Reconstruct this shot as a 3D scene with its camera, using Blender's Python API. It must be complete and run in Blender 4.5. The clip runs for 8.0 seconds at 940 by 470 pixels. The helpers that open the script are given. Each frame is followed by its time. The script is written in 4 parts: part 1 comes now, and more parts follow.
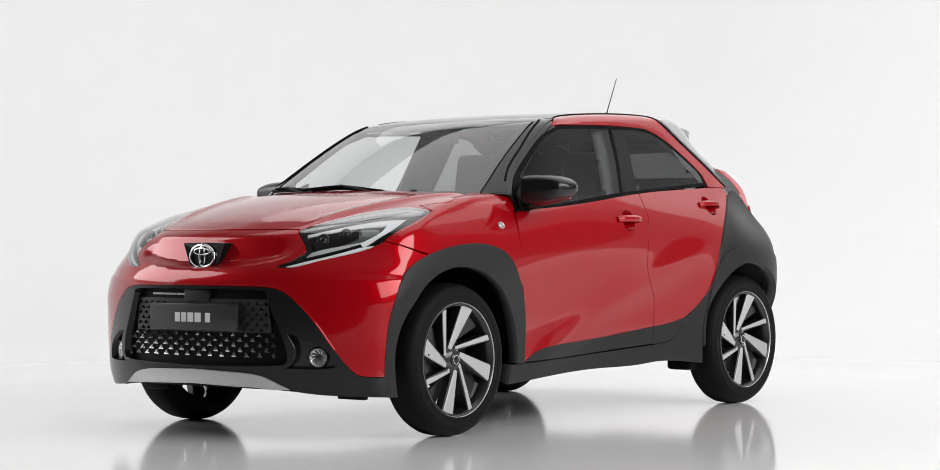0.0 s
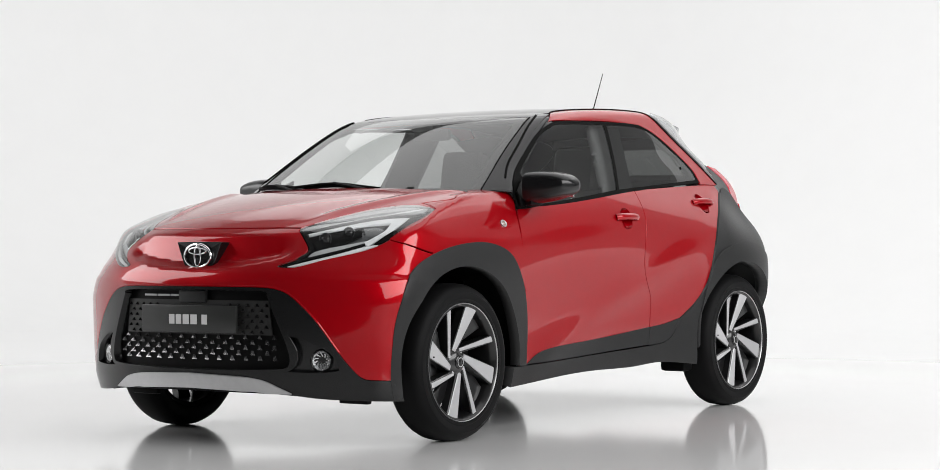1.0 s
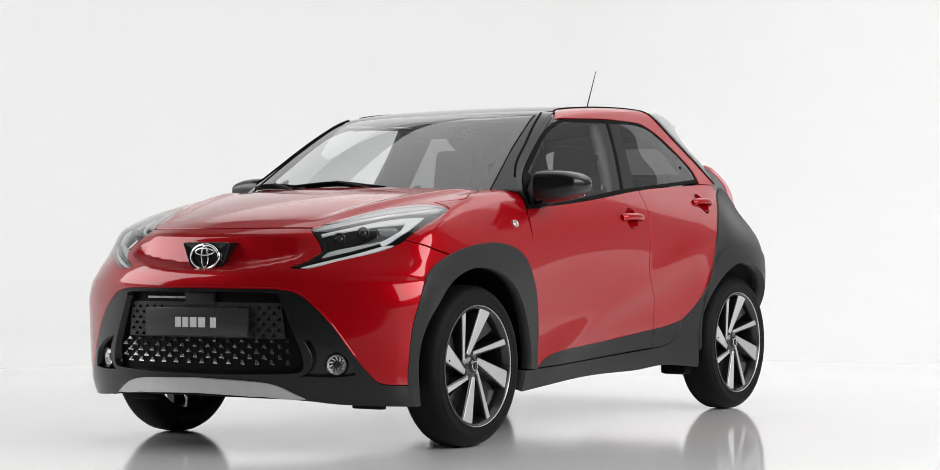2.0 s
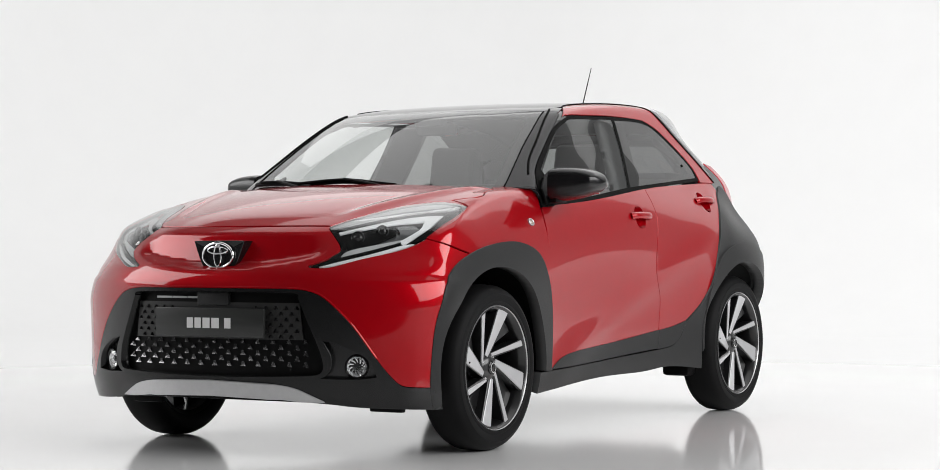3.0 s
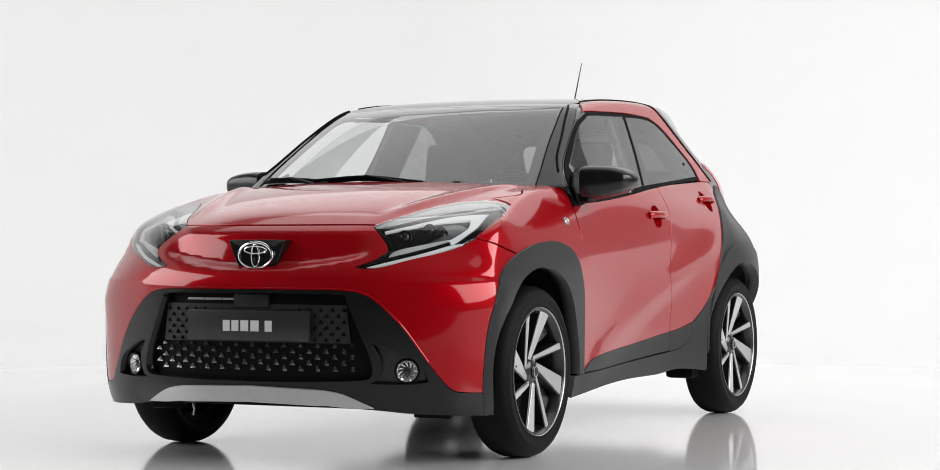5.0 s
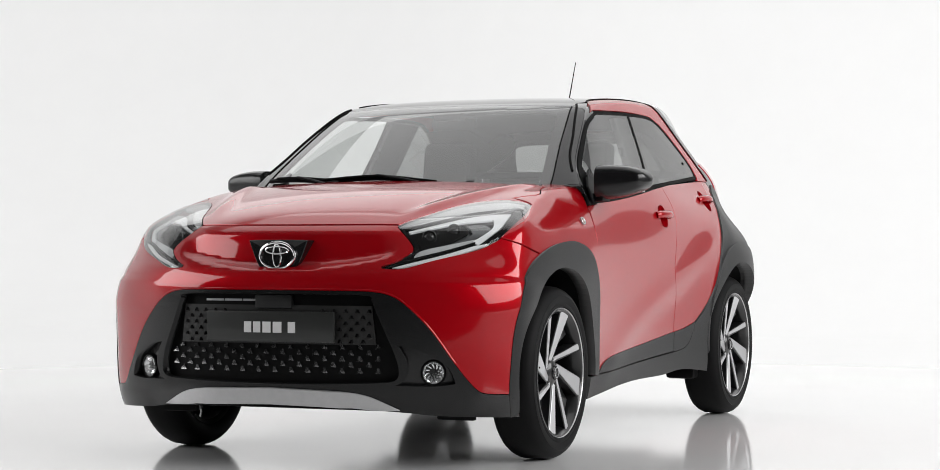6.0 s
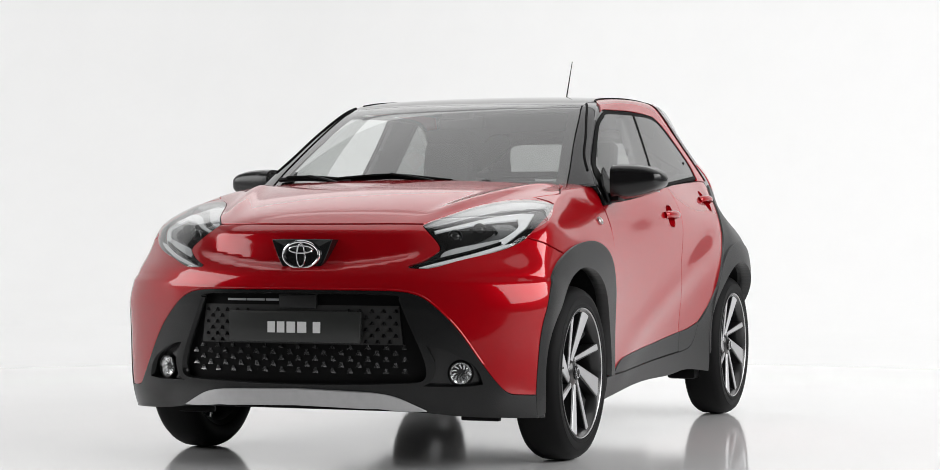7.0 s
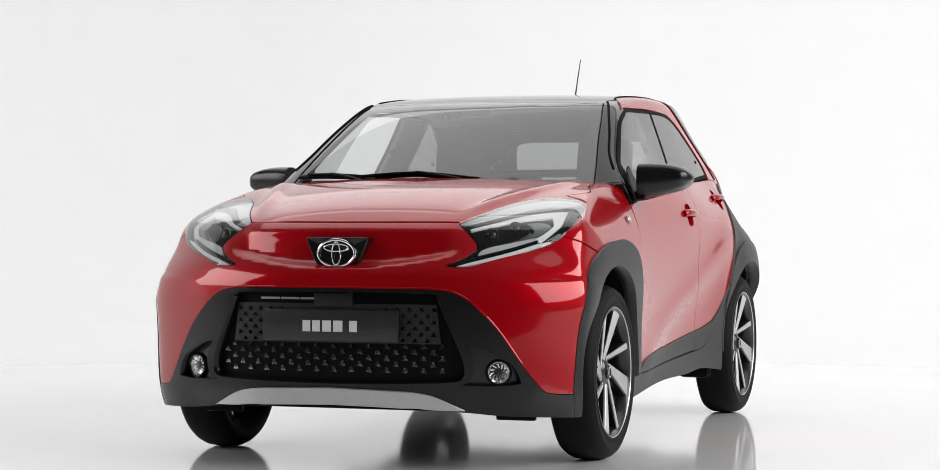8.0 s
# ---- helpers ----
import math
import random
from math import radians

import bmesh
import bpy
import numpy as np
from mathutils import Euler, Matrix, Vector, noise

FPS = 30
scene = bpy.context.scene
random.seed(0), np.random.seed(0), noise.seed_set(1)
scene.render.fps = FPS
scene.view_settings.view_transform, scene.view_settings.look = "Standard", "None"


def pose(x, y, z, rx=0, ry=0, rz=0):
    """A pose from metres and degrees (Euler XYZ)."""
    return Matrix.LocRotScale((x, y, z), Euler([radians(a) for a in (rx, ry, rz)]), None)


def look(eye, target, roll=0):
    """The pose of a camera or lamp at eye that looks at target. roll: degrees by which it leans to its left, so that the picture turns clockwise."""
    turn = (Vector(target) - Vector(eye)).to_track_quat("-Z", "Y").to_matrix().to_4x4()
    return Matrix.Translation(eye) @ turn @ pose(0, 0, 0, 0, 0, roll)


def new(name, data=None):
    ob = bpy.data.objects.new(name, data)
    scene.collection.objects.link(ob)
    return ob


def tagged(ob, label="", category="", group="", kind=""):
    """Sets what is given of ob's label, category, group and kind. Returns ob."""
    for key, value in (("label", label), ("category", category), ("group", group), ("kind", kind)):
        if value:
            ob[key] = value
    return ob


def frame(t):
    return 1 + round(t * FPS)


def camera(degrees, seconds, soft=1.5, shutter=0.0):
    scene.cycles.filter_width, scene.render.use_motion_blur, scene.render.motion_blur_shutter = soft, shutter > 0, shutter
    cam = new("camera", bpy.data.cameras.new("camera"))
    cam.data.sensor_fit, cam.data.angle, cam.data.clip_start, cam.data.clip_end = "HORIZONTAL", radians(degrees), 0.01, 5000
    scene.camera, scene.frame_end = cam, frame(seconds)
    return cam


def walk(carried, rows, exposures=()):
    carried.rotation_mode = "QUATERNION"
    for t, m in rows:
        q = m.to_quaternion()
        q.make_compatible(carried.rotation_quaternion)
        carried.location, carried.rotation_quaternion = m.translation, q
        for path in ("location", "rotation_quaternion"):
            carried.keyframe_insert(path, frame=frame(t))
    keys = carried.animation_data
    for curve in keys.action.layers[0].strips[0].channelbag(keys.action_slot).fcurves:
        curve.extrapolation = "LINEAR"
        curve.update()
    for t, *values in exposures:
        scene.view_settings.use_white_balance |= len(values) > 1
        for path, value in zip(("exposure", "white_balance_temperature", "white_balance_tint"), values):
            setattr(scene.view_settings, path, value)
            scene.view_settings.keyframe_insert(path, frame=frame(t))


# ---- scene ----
from mathutils.geometry import delaunay_2d_cdt

cam = camera(23.9, 8.0, 0.5)
PATH = [
    (0, (8.797, 6.839, 0.863), (7.221, 5.607, 0.866), -0.1),
    (0.5, (8.801, 6.572, 0.859), (7.199, 5.375, 0.863), -0.2),
    (1, (8.821, 6.315, 0.857), (7.193, 5.153, 0.86), -0.2),
    (1.5, (8.849, 6.056, 0.854), (7.197, 4.93, 0.858), -0.2),
    (3, (8.94, 5.282, 0.849), (7.217, 4.266, 0.853), -0.1),
    (3.5, (8.971, 5.038, 0.85), (7.227, 4.059, 0.854), -0.0),
    (4, (9.016, 4.794, 0.851), (7.251, 3.855, 0.855), -0.0),
    (4.5, (9.065, 4.552, 0.853), (7.279, 3.652, 0.856), 0.0),
    (6, (9.225, 3.874, 0.856), (7.384, 3.092, 0.858), 0.0),
    (6.5, (9.271, 3.672, 0.855), (7.415, 2.926, 0.857), 0.0),
    (7, (9.328, 3.471, 0.854), (7.458, 2.761, 0.856), 0.1),
    (7.5, (9.38, 3.278, 0.854), (7.499, 2.598, 0.855), 0.2),
    (8, (9.414, 3.086, 0.856), (7.523, 2.436, 0.856), 0.2),
]
walk(cam, [(t, look(eye, target, roll)) for t, eye, target, roll in PATH])

# ---- light ----
world = bpy.data.worlds.new("studio_world")
scene.world = world
world.use_nodes = True
world.node_tree.nodes["Background"].inputs[0].default_value = (0.9, 0.95, 1.0, 1)
world.node_tree.nodes["Background"].inputs[1].default_value = 0.05
scene.view_settings.exposure = 0.0


def softbox(name, eye, target, wide, high, watts):
    lamp = bpy.data.lights.new(name, "AREA")
    lamp.shape, lamp.size, lamp.size_y, lamp.energy = "RECTANGLE", wide, high, watts
    lamp.color = (1.0, 0.999, 1.0)
    ob = new(name, lamp)
    ob.matrix_world = look(eye, target)
    return ob


softbox("overhead_softbox", (-5.2, -0.3, 12.4), (-5.2, -0.3, 0.0), 13.5, 18.0, 700)
softbox("backdrop_softbox", (-9.8, 0.8, 12.2), (-14.4, -0.4, 9.6), 14.0, 2.0, 290)
softbox("rear_softbox", (-13.0, -3.0, 9.4), (0.0, 0.0, 1.0), 22.0, 6.6, 280)
softbox("left_softbox", (0.6, 12.8, 5.8), (0.6, 0.6, 0.5), 18.4, 8.0, 2660)
softbox("right_softbox", (6.5, -11.5, 6.4), (1.4, -0.5, 0.4), 8.0, 6.0, 570)


# ---- materials ----
def material(name, colour, rough=0.5, metal=0.0, coat=0.0, vary=0.06, scale=40.0, bump=0.0, spec=0.5, rough_vary=0.0, ior=1.5, least=1.0, coat_rough=0.02):
    """A surface with a little variation at two scales."""
    m = bpy.data.materials.new(name)
    m.use_nodes = True
    n, l = m.node_tree.nodes, m.node_tree.links
    b = n["Principled BSDF"]
    b.inputs["Roughness"].default_value, b.inputs["Metallic"].default_value = rough, metal
    b.inputs["Coat Weight"].default_value, b.inputs["Coat Roughness"].default_value = coat, coat_rough
    b.inputs["Coat IOR"].default_value = ior
    if least < 1:
        slant, grow = n.new("ShaderNodeLayerWeight"), n.new("ShaderNodeMath")
        slant.inputs[0].default_value, grow.operation = 0.5, "MULTIPLY_ADD"
        grow.inputs[1].default_value, grow.inputs[2].default_value = coat - least, least
        l.new(slant.outputs["Facing"], grow.inputs[0])
        l.new(grow.outputs[0], b.inputs["Coat Weight"])
    b.inputs["Specular IOR Level"].default_value = spec
    place = n.new("ShaderNodeTexCoord")
    big, small = n.new("ShaderNodeTexNoise"), n.new("ShaderNodeTexNoise")
    for t, s in ((big, scale * 0.08), (small, scale)):
        t.inputs["Scale"].default_value = s
        t.inputs["Detail"].default_value = 4
        l.new(place.outputs["Object"], t.inputs["Vector"])
    mix = n.new("ShaderNodeMath")
    mix.operation = "ADD"
    l.new(big.outputs[0], mix.inputs[0])
    l.new(small.outputs[0], mix.inputs[1])
    ramp = n.new("ShaderNodeMapRange")
    ramp.inputs["From Min"].default_value, ramp.inputs["From Max"].default_value = 0.6, 1.4
    ramp.inputs["To Min"].default_value, ramp.inputs["To Max"].default_value = 1 - vary, 1 + vary
    l.new(mix.outputs[0], ramp.inputs[0])
    tint = n.new("ShaderNodeVectorMath")
    tint.operation = "SCALE"
    tint.inputs[0].default_value = colour
    l.new(ramp.outputs[0], tint.inputs["Scale"])
    l.new(tint.outputs[0], b.inputs["Base Color"])
    if rough_vary:
        r = n.new("ShaderNodeMapRange")
        r.inputs["From Min"].default_value, r.inputs["From Max"].default_value = 0.6, 1.4
        r.inputs["To Min"].default_value, r.inputs["To Max"].default_value = rough - rough_vary, rough + rough_vary
        l.new(mix.outputs[0], r.inputs[0])
        l.new(r.outputs[0], b.inputs["Roughness"])
    if bump:
        bm_node = n.new("ShaderNodeBump")
        bm_node.inputs["Strength"].default_value, bm_node.inputs["Distance"].default_value = bump, 0.001
        l.new(small.outputs[0], bm_node.inputs["Height"])
        l.new(bm_node.outputs[0], b.inputs["Normal"])
    return m


def glass(name, tint, base=0.06, rough=0.0, bend=3.5):
    """A thin pane: what is behind it, tinted, and a gloss that grows at a slant."""
    m = bpy.data.materials.new(name)
    m.use_nodes = True
    n, l = m.node_tree.nodes, m.node_tree.links
    n.remove(n["Principled BSDF"])
    see, shine, mix, slant = n.new("ShaderNodeBsdfTransparent"), n.new("ShaderNodeBsdfGlossy"), n.new("ShaderNodeMixShader"), n.new("ShaderNodeLayerWeight")
    see.inputs[0].default_value = (*tint, 1)
    shine.inputs["Roughness"].default_value, slant.inputs[0].default_value = rough, 0.5
    power, grow = n.new("ShaderNodeMath"), n.new("ShaderNodeMath")
    power.operation, power.inputs[1].default_value = "POWER", bend
    grow.operation, grow.inputs[1].default_value, grow.inputs[2].default_value = "MULTIPLY_ADD", 0.9 - base, base
    l.new(slant.outputs["Facing"], power.inputs[0])
    l.new(power.outputs[0], grow.inputs[0])
    l.new(grow.outputs[0], mix.inputs[0])
    l.new(see.outputs[0], mix.inputs[1])
    l.new(shine.outputs[0], mix.inputs[2])
    l.new(mix.outputs[0], n["Material Output"].inputs[0])
    return m


RED = material("red_paint", (0.34, 0.001, 0.005), 0.36, 0.35, 1.0, 0.05, 300, 0.0, 0.0, ior=1.95, least=0.2, coat_rough=0.05)
BLACK = material("black_paint", (0.005, 0.005, 0.006), 0.3, 0.0, 1.0, 0.1, 200, 0.0, 0.0, ior=1.55)
PLASTIC = material("grey_plastic", (0.0115, 0.0117, 0.012), 0.40, 0.0, 0.0, 0.12, 600, 0.25, 0.30)
DARK = material("dark_plastic", (0.0022, 0.0022, 0.0024), 0.45, 0.0, 0.0, 0.15, 300, 0.1, 0.1)
MASK = material("black_grained_plastic", (0.007, 0.0072, 0.0074), 0.22, 0.0, 0.0, 0.12, 600, 0.1, 0.32)
SURROUND = material("grille_surround_plastic", (0.015, 0.015, 0.0147), 0.4, 0.0, 0.0, 0.15, 400, 0.2, 0.4)
GLOSSY = material("gloss_black_plastic", (0.005, 0.005, 0.0055), 0.22, 0.0, 0.0, 0.1, 200)
STUD = material("dark_chrome", (0.27, 0.27, 0.272), 0.22, 0.9, 0.0, 0.1, 200)
SEAL = material("window_seal", (0.004, 0.004, 0.004), 0.6, 0.0, 0.0, 0.1, 200, 0.0, 0.05)
RUBBER = material("rubber", (0.004, 0.004, 0.0043), 0.6, 0.0, 0.0, 0.2, 120, 0.3, 0.12)
ALLOY = material("machined_alloy", (0.49, 0.49, 0.50), 0.34, 0.45, 0.3, 0.05, 250)
ALLOY_DARK = material("black_alloy", (0.009, 0.009, 0.0095), 0.3, 0.2, 0.5, 0.1, 200)
CHROME = material("chrome", (0.75, 0.75, 0.76), 0.08, 1.0, 0.0, 0.03, 100)
SILVER = material("silver_paint", (0.44, 0.44, 0.445), 0.36, 0.7, 0.3, 0.06, 500)
LAMP_SILVER = material("lamp_reflector", (0.62, 0.63, 0.64), 0.25, 0.3, 0.3, 0.08, 60)
LAMP_BAND = material("lamp_upper_band", (0.30, 0.305, 0.31), 0.25, 0.2, 0.3, 0.08, 60)
LAMP_GREY = material("lamp_housing", (0.11, 0.112, 0.115), 0.25, 0.4, 0.3, 0.1, 60)
LAMP_GUIDE = material("light_guide", (0.78, 0.79, 0.80), 0.15, 0.0, 0.5, 0.04, 80)
STEEL = material("brake_steel", (0.35, 0.35, 0.36), 0.35, 0.9, 0.0, 0.15, 200)
CLOTH = material("seat_cloth", (0.055, 0.055, 0.057), 0.9, 0.0, 0.0, 0.1, 20)
LINING = material("lining", (0.085, 0.085, 0.086), 0.85, 0.0, 0.0, 0.06, 12)
FOG_BOWL = material("fog_lamp_bowl", (0.88, 0.88, 0.89), 0.12, 0.8, 0.0, 0.1, 160)
PLATE = material("plate_face", (0.016, 0.017, 0.016), 0.35, 0.0, 0.2, 0.1, 200)
WHITE = material("plate_print", (0.62, 0.62, 0.62), 0.5, 0.0, 0.0, 0.03, 200)
AMBER = material("indicator_lens", (0.30, 0.24, 0.20), 0.2, 0.0, 0.6, 0.05, 100)
SPOILER = material("light_grey_gloss_paint", (0.36, 0.365, 0.37), 0.25, 0.5, 0.8, 0.05, 200)
RED_LENS = material("red_lens", (0.45, 0.01, 0.03), 0.1, 0.0, 1.0, 0.05, 80)
SCREEN = glass("windscreen_glass", (0.90, 0.92, 0.91), 0.16)
CLEAR = glass("side_glass", (0.90, 0.92, 0.91), 0.06)
TINTED = glass("tinted_glass", (0.26, 0.27, 0.265), 0.06)
PRIVACY = glass("privacy_glass", (0.30, 0.31, 0.305), 0.085)
LENS = glass("lamp_lens", (0.95, 0.96, 0.96), 0.022, bend=2.4)
FLOOR = material("white_studio_paint", (0.86, 0.86, 0.858), 0.085, 0.0, 0.0, 0.01, 3, 0.0, 0.9)


def dulled(mat, near, far, rough, spec):
    """The polish of a floor, kept up in the middle and worn to plain paint towards its rim."""
    n, l = mat.node_tree.nodes, mat.node_tree.links
    b, place, away = n["Principled BSDF"], n.new("ShaderNodeTexCoord"), n.new("ShaderNodeVectorMath")
    away.operation = "LENGTH"
    l.new(place.outputs["Object"], away.inputs[0])
    for socket, last in (("Roughness", rough), ("Specular IOR Level", spec)):
        r = n.new("ShaderNodeMapRange")
        r.interpolation_type = "SMOOTHSTEP"
        r.inputs["From Min"].default_value, r.inputs["From Max"].default_value = near, far
        r.inputs["To Min"].default_value, r.inputs["To Max"].default_value = b.inputs[socket].default_value, last
        l.new(away.outputs["Value"], r.inputs["Value"])
        l.new(r.outputs["Result"], b.inputs[socket])


dulled(FLOOR, 1.5, 11.0, 0.6, 0.15)
WALL = material("white_wall_paint", (0.86, 0.86, 0.858), 0.7, 0.0, 0.0, 0.01, 3, 0.0, 0.15, 0.015)
GREY = material("studio_ceiling", (0.2, 0.2, 0.2), 0.9, 0.0, 0.0, 0.05, 3)
# added corner wall, never in view; its grey sets the doors' reflections
PALE = material("unseen_grey_wall", (0.30, 0.30, 0.30), 0.8, 0.0, 0.0, 0.03, 2)
# added side wall out of view, dark so the flank mirrors little white
DARK_SIDE = material("unseen_dark_side", (0.09, 0.09, 0.092), 0.9, 0.0, 0.0, 0.08, 4)
# for surfaces added behind the camera, dark to cut light and reflections on the nose
DIM = material("unseen_dark_surround", (0.05, 0.05, 0.052), 0.9, 0.0, 0.0, 0.08, 4)


# ---- the body's surfaces ----
def curve(xs, ys):
    """A natural cubic spline through a few control values, straight beyond its ends."""
    xs, ys = np.array(xs, float), np.array(ys, float)
    n, h = len(xs), np.diff(xs)
    a, r = np.eye(n), np.zeros(n)
    for i in range(1, n - 1):
        a[i, i - 1:i + 2] = h[i - 1], 2 * (h[i - 1] + h[i]), h[i]
        r[i] = 6 * ((ys[i + 1] - ys[i]) / h[i] - (ys[i] - ys[i - 1]) / h[i - 1])
    m = np.linalg.solve(a, r)

    def value(x):
        x = np.asarray(x, float)
        c = np.clip(x, xs[0], xs[-1])
        i = np.clip(np.searchsorted(xs, c) - 1, 0, n - 2)
        u, v, w = xs[i + 1] - c, c - xs[i], h[i]
        y = (m[i] * u**3 + m[i + 1] * v**3) / (6 * w) + (ys[i] / w - m[i] * w / 6) * u + (ys[i + 1] / w - m[i + 1] * w / 6) * v
        lo = (ys[1] - ys[0]) / h[0] - h[0] * (2 * m[0] + m[1]) / 6
        hi = (ys[-1] - ys[-2]) / h[-1] + h[-1] * (m[-2] + 2 * m[-1]) / 6
        return y + np.minimum(x - xs[0], 0) * lo + np.maximum(x - xs[-1], 0) * hi
    return value


def both(a, b, k):
    """The rounded intersection of two solids."""
    return 0.5 * (a + b + np.sqrt((a - b) ** 2 + k * k))


def hump(x, middle, width):
    return np.exp(-((x - middle) / width) ** 2)


def step(x, a, b):
    u = np.clip((x - a) / (b - a), 0, 1)
    return u * u * (3 - 2 * u)


# the lower body: front, side, bonnet and tail, each a smooth sheet
nose_line = curve((0.15, 0.25, 0.35, 0.50, 0.62, 0.69, 0.725, 0.76, 0.82, 0.88, 0.95), (1.92, 1.965, 1.982, 1.987, 1.985, 1.978, 1.962, 1.938, 1.892, 1.830, 1.73))
bonnet_line = curve((0.5, 0.8, 1.0, 1.2, 1.4, 1.6, 1.8, 2.0), (1.105, 1.09, 1.074, 1.050, 1.018, 0.972, 0.905, 0.80))
flank_line = curve((0.15, 0.25, 0.35, 0.50, 0.62, 0.72, 0.82, 0.90, 0.97, 1.04, 1.12), (0.76, 0.785, 0.79, 0.79, 0.802, 0.818, 0.828, 0.822, 0.797, 0.755, 0.70))
plan_line = curve((-1.8, -1.5, -1.2, -0.8, -0.2, 0.5, 1.0, 1.3, 1.6, 1.8), (-0.06, 0.0, 0.008, 0.003, 0.005, 0.0, -0.003, 0.0, 0.02, 0.02))
lift_line = curve((-1.7, -1.0, -0.2, 0.5, 0.9, 1.3, 1.7), (-0.04, -0.03, 0.02, -0.02, -0.035, -0.045, -0.08))
tail_line = curve((0.15, 0.3, 0.5, 0.8, 1.0, 1.2), (-1.60, -1.67, -1.70, -1.71, -1.68, -1.60))


def lower_body(x, y, z, recess=1.0):
    a = np.abs(y)
    front = x - (nose_line(z) - 0.26 * (a / 0.8) ** 2.8)
    # the upright panel round the badge, set back behind a ledge that rises towards the lamps
    deep = nose_line(z) - (1.913 - 0.32 * (z - 0.74))
    ledge = 0.718 + 0.045 * (a / 0.416) ** 2
    front = front + recess * 0.5 * (deep + np.sqrt(deep * deep + 0.0002)) * step(z, ledge, ledge + 0.034) * step(0.47 - a, 0.0, 0.09) * step(0.95 - z, 0.0, 0.07)
    front = front - recess * 0.022 * hump(z, 0.874, 0.03) * step(0.47 - a, 0.0, 0.13)
    flare = 0.052 * (hump(x, 1.215, 0.62) + hump(x, -1.215, 0.52)) * step(0.95 - z, 0.0, 0.35)
    waist = 0.026 * hump(x, -0.12, 0.6) * hump(z, 0.40, 0.18)
    pinch = 0.075 * step(-x, 1.1, 1.5) * hump(z, 0.965, 0.13)
    haunch = 0.014 * hump(x, -1.42, 0.35) * step(0.8 - z, 0.0, 0.22)
    swage = 0.011 * hump(z - (0.52 - 0.36 * x), 0.0, 0.08) * step(0.78 - x, 0.0, 0.35) * step(x, -1.15, -0.75)
    side = a - (swage + flank_line(z - lift_line(x) * step(z, 0.6, 1.0)) + plan_line(x) + flare - waist - pinch + haunch)
    drop = 0.03 + 0.038 * step(x, 1.0, 1.7)
    top = z - (bonnet_line(x) - drop * (a / 0.66) ** 2.2)
    ridge = 0.012 * hump(a - (0.62 - 0.30 * (x - 1.0)), 0.0, 0.036) * step(x, 0.85, 1.05) * step(1.75 - x, 0.0, 0.25)
    top = top - ridge - 0.2 * step(0.62 - x, 0.0, 0.35)
    tail = tail_line(z) + 0.13 * (a / 0.8) ** 4 - x
    f = both(front, side, 0.045) - 0.010 * step(0.705 - z, 0.0, 0.03) * hump(z, 0.69, 0.17) * hump(x, 1.68, 0.17)
    f = f - 0.023 * step(0.70 - z, 0.0, 0.12) * hump(x, 1.71, 0.22) + 0.026 * hump(z, 0.80, 0.085) * hump(x, 1.62, 0.22)
    f = both(f, 0.9 * top, 0.016)
    return both(f, tail, 0.05)


# the cabin: windscreen, roof, side glass and rear screen
roof_line = curve((-1.5, -1.33, -1.1, -0.9, -0.6, -0.2, 0.1, 0.35, 0.6), (1.335, 1.393, 1.450, 1.480, 1.490, 1.475, 1.450, 1.415, 1.365))
glass_line = curve((1.0, 1.1, 1.2, 1.3, 1.4, 1.5), (0.765, 0.722, 0.682, 0.642, 0.604, 0.565))


def cabin(x, y, z):
    a = np.abs(y)
    screen = x - (1.03 - 1.75 * (z - 1.03) - 0.10 * ((z - 1.25) / 0.2) ** 2 * 0.3 + 0.03 - 0.15 * (a / 0.62) ** 2)
    side = a - (glass_line(z) + 0.012 * step(x, -0.1, 0.4) + 0.026 * step(x, 0.5, 0.75) * hump(z, 1.06, 0.11) - 0.04 * ((x + 0.2) / 0.9) ** 2 * np.where(x > -0.2, 0.3, 0.5))
    top = z - (roof_line(x) - 0.012 * (a / 0.55) ** 2.4)
    back = -x - (1.42 + 0.85 * (1.36 - z) - (0.19 + 0.17 * step(z, 1.10, 1.36)) * (a / 0.6) ** 2)
    f = both(0.5 * screen, top, 0.03)
    f = both(f, side, 0.034)
    return both(f, 0.8 * back, 0.05)


# ---- building blocks ----
def part(name, bm, mat, parent, label=""):
    mesh = bpy.data.meshes.new(name)
    if isinstance(bm, bmesh.types.BMesh):
        bmesh.ops.recalc_face_normals(bm, faces=bm.faces)
        bm.to_mesh(mesh)
        bm.free()
    else:
        mesh.from_pydata(bm[0], [], bm[1])
    mesh.materials.append(mat)
    for p in mesh.polygons:
        p.use_smooth = True
    mesh.set_sharp_from_angle(angle=radians(35))
    ob = new(name, mesh)
    ob.parent = parent
    return tagged(ob, label)


def box(size, centre=(0, 0, 0), bevel=0.0, turn=None, segments=2):
    bm = bmesh.new()
    bmesh.ops.create_cube(bm, size=1.0)
    bmesh.ops.scale(bm, vec=size, verts=bm.verts)
    if bevel:
        bmesh.ops.bevel(bm, geom=bm.edges[:], offset=bevel, segments=segments, affect="EDGES", profile=0.6)
    if turn is not None:
        bmesh.ops.transform(bm, matrix=turn, verts=bm.verts)
    bmesh.ops.translate(bm, vec=centre, verts=bm.verts)
    return bm


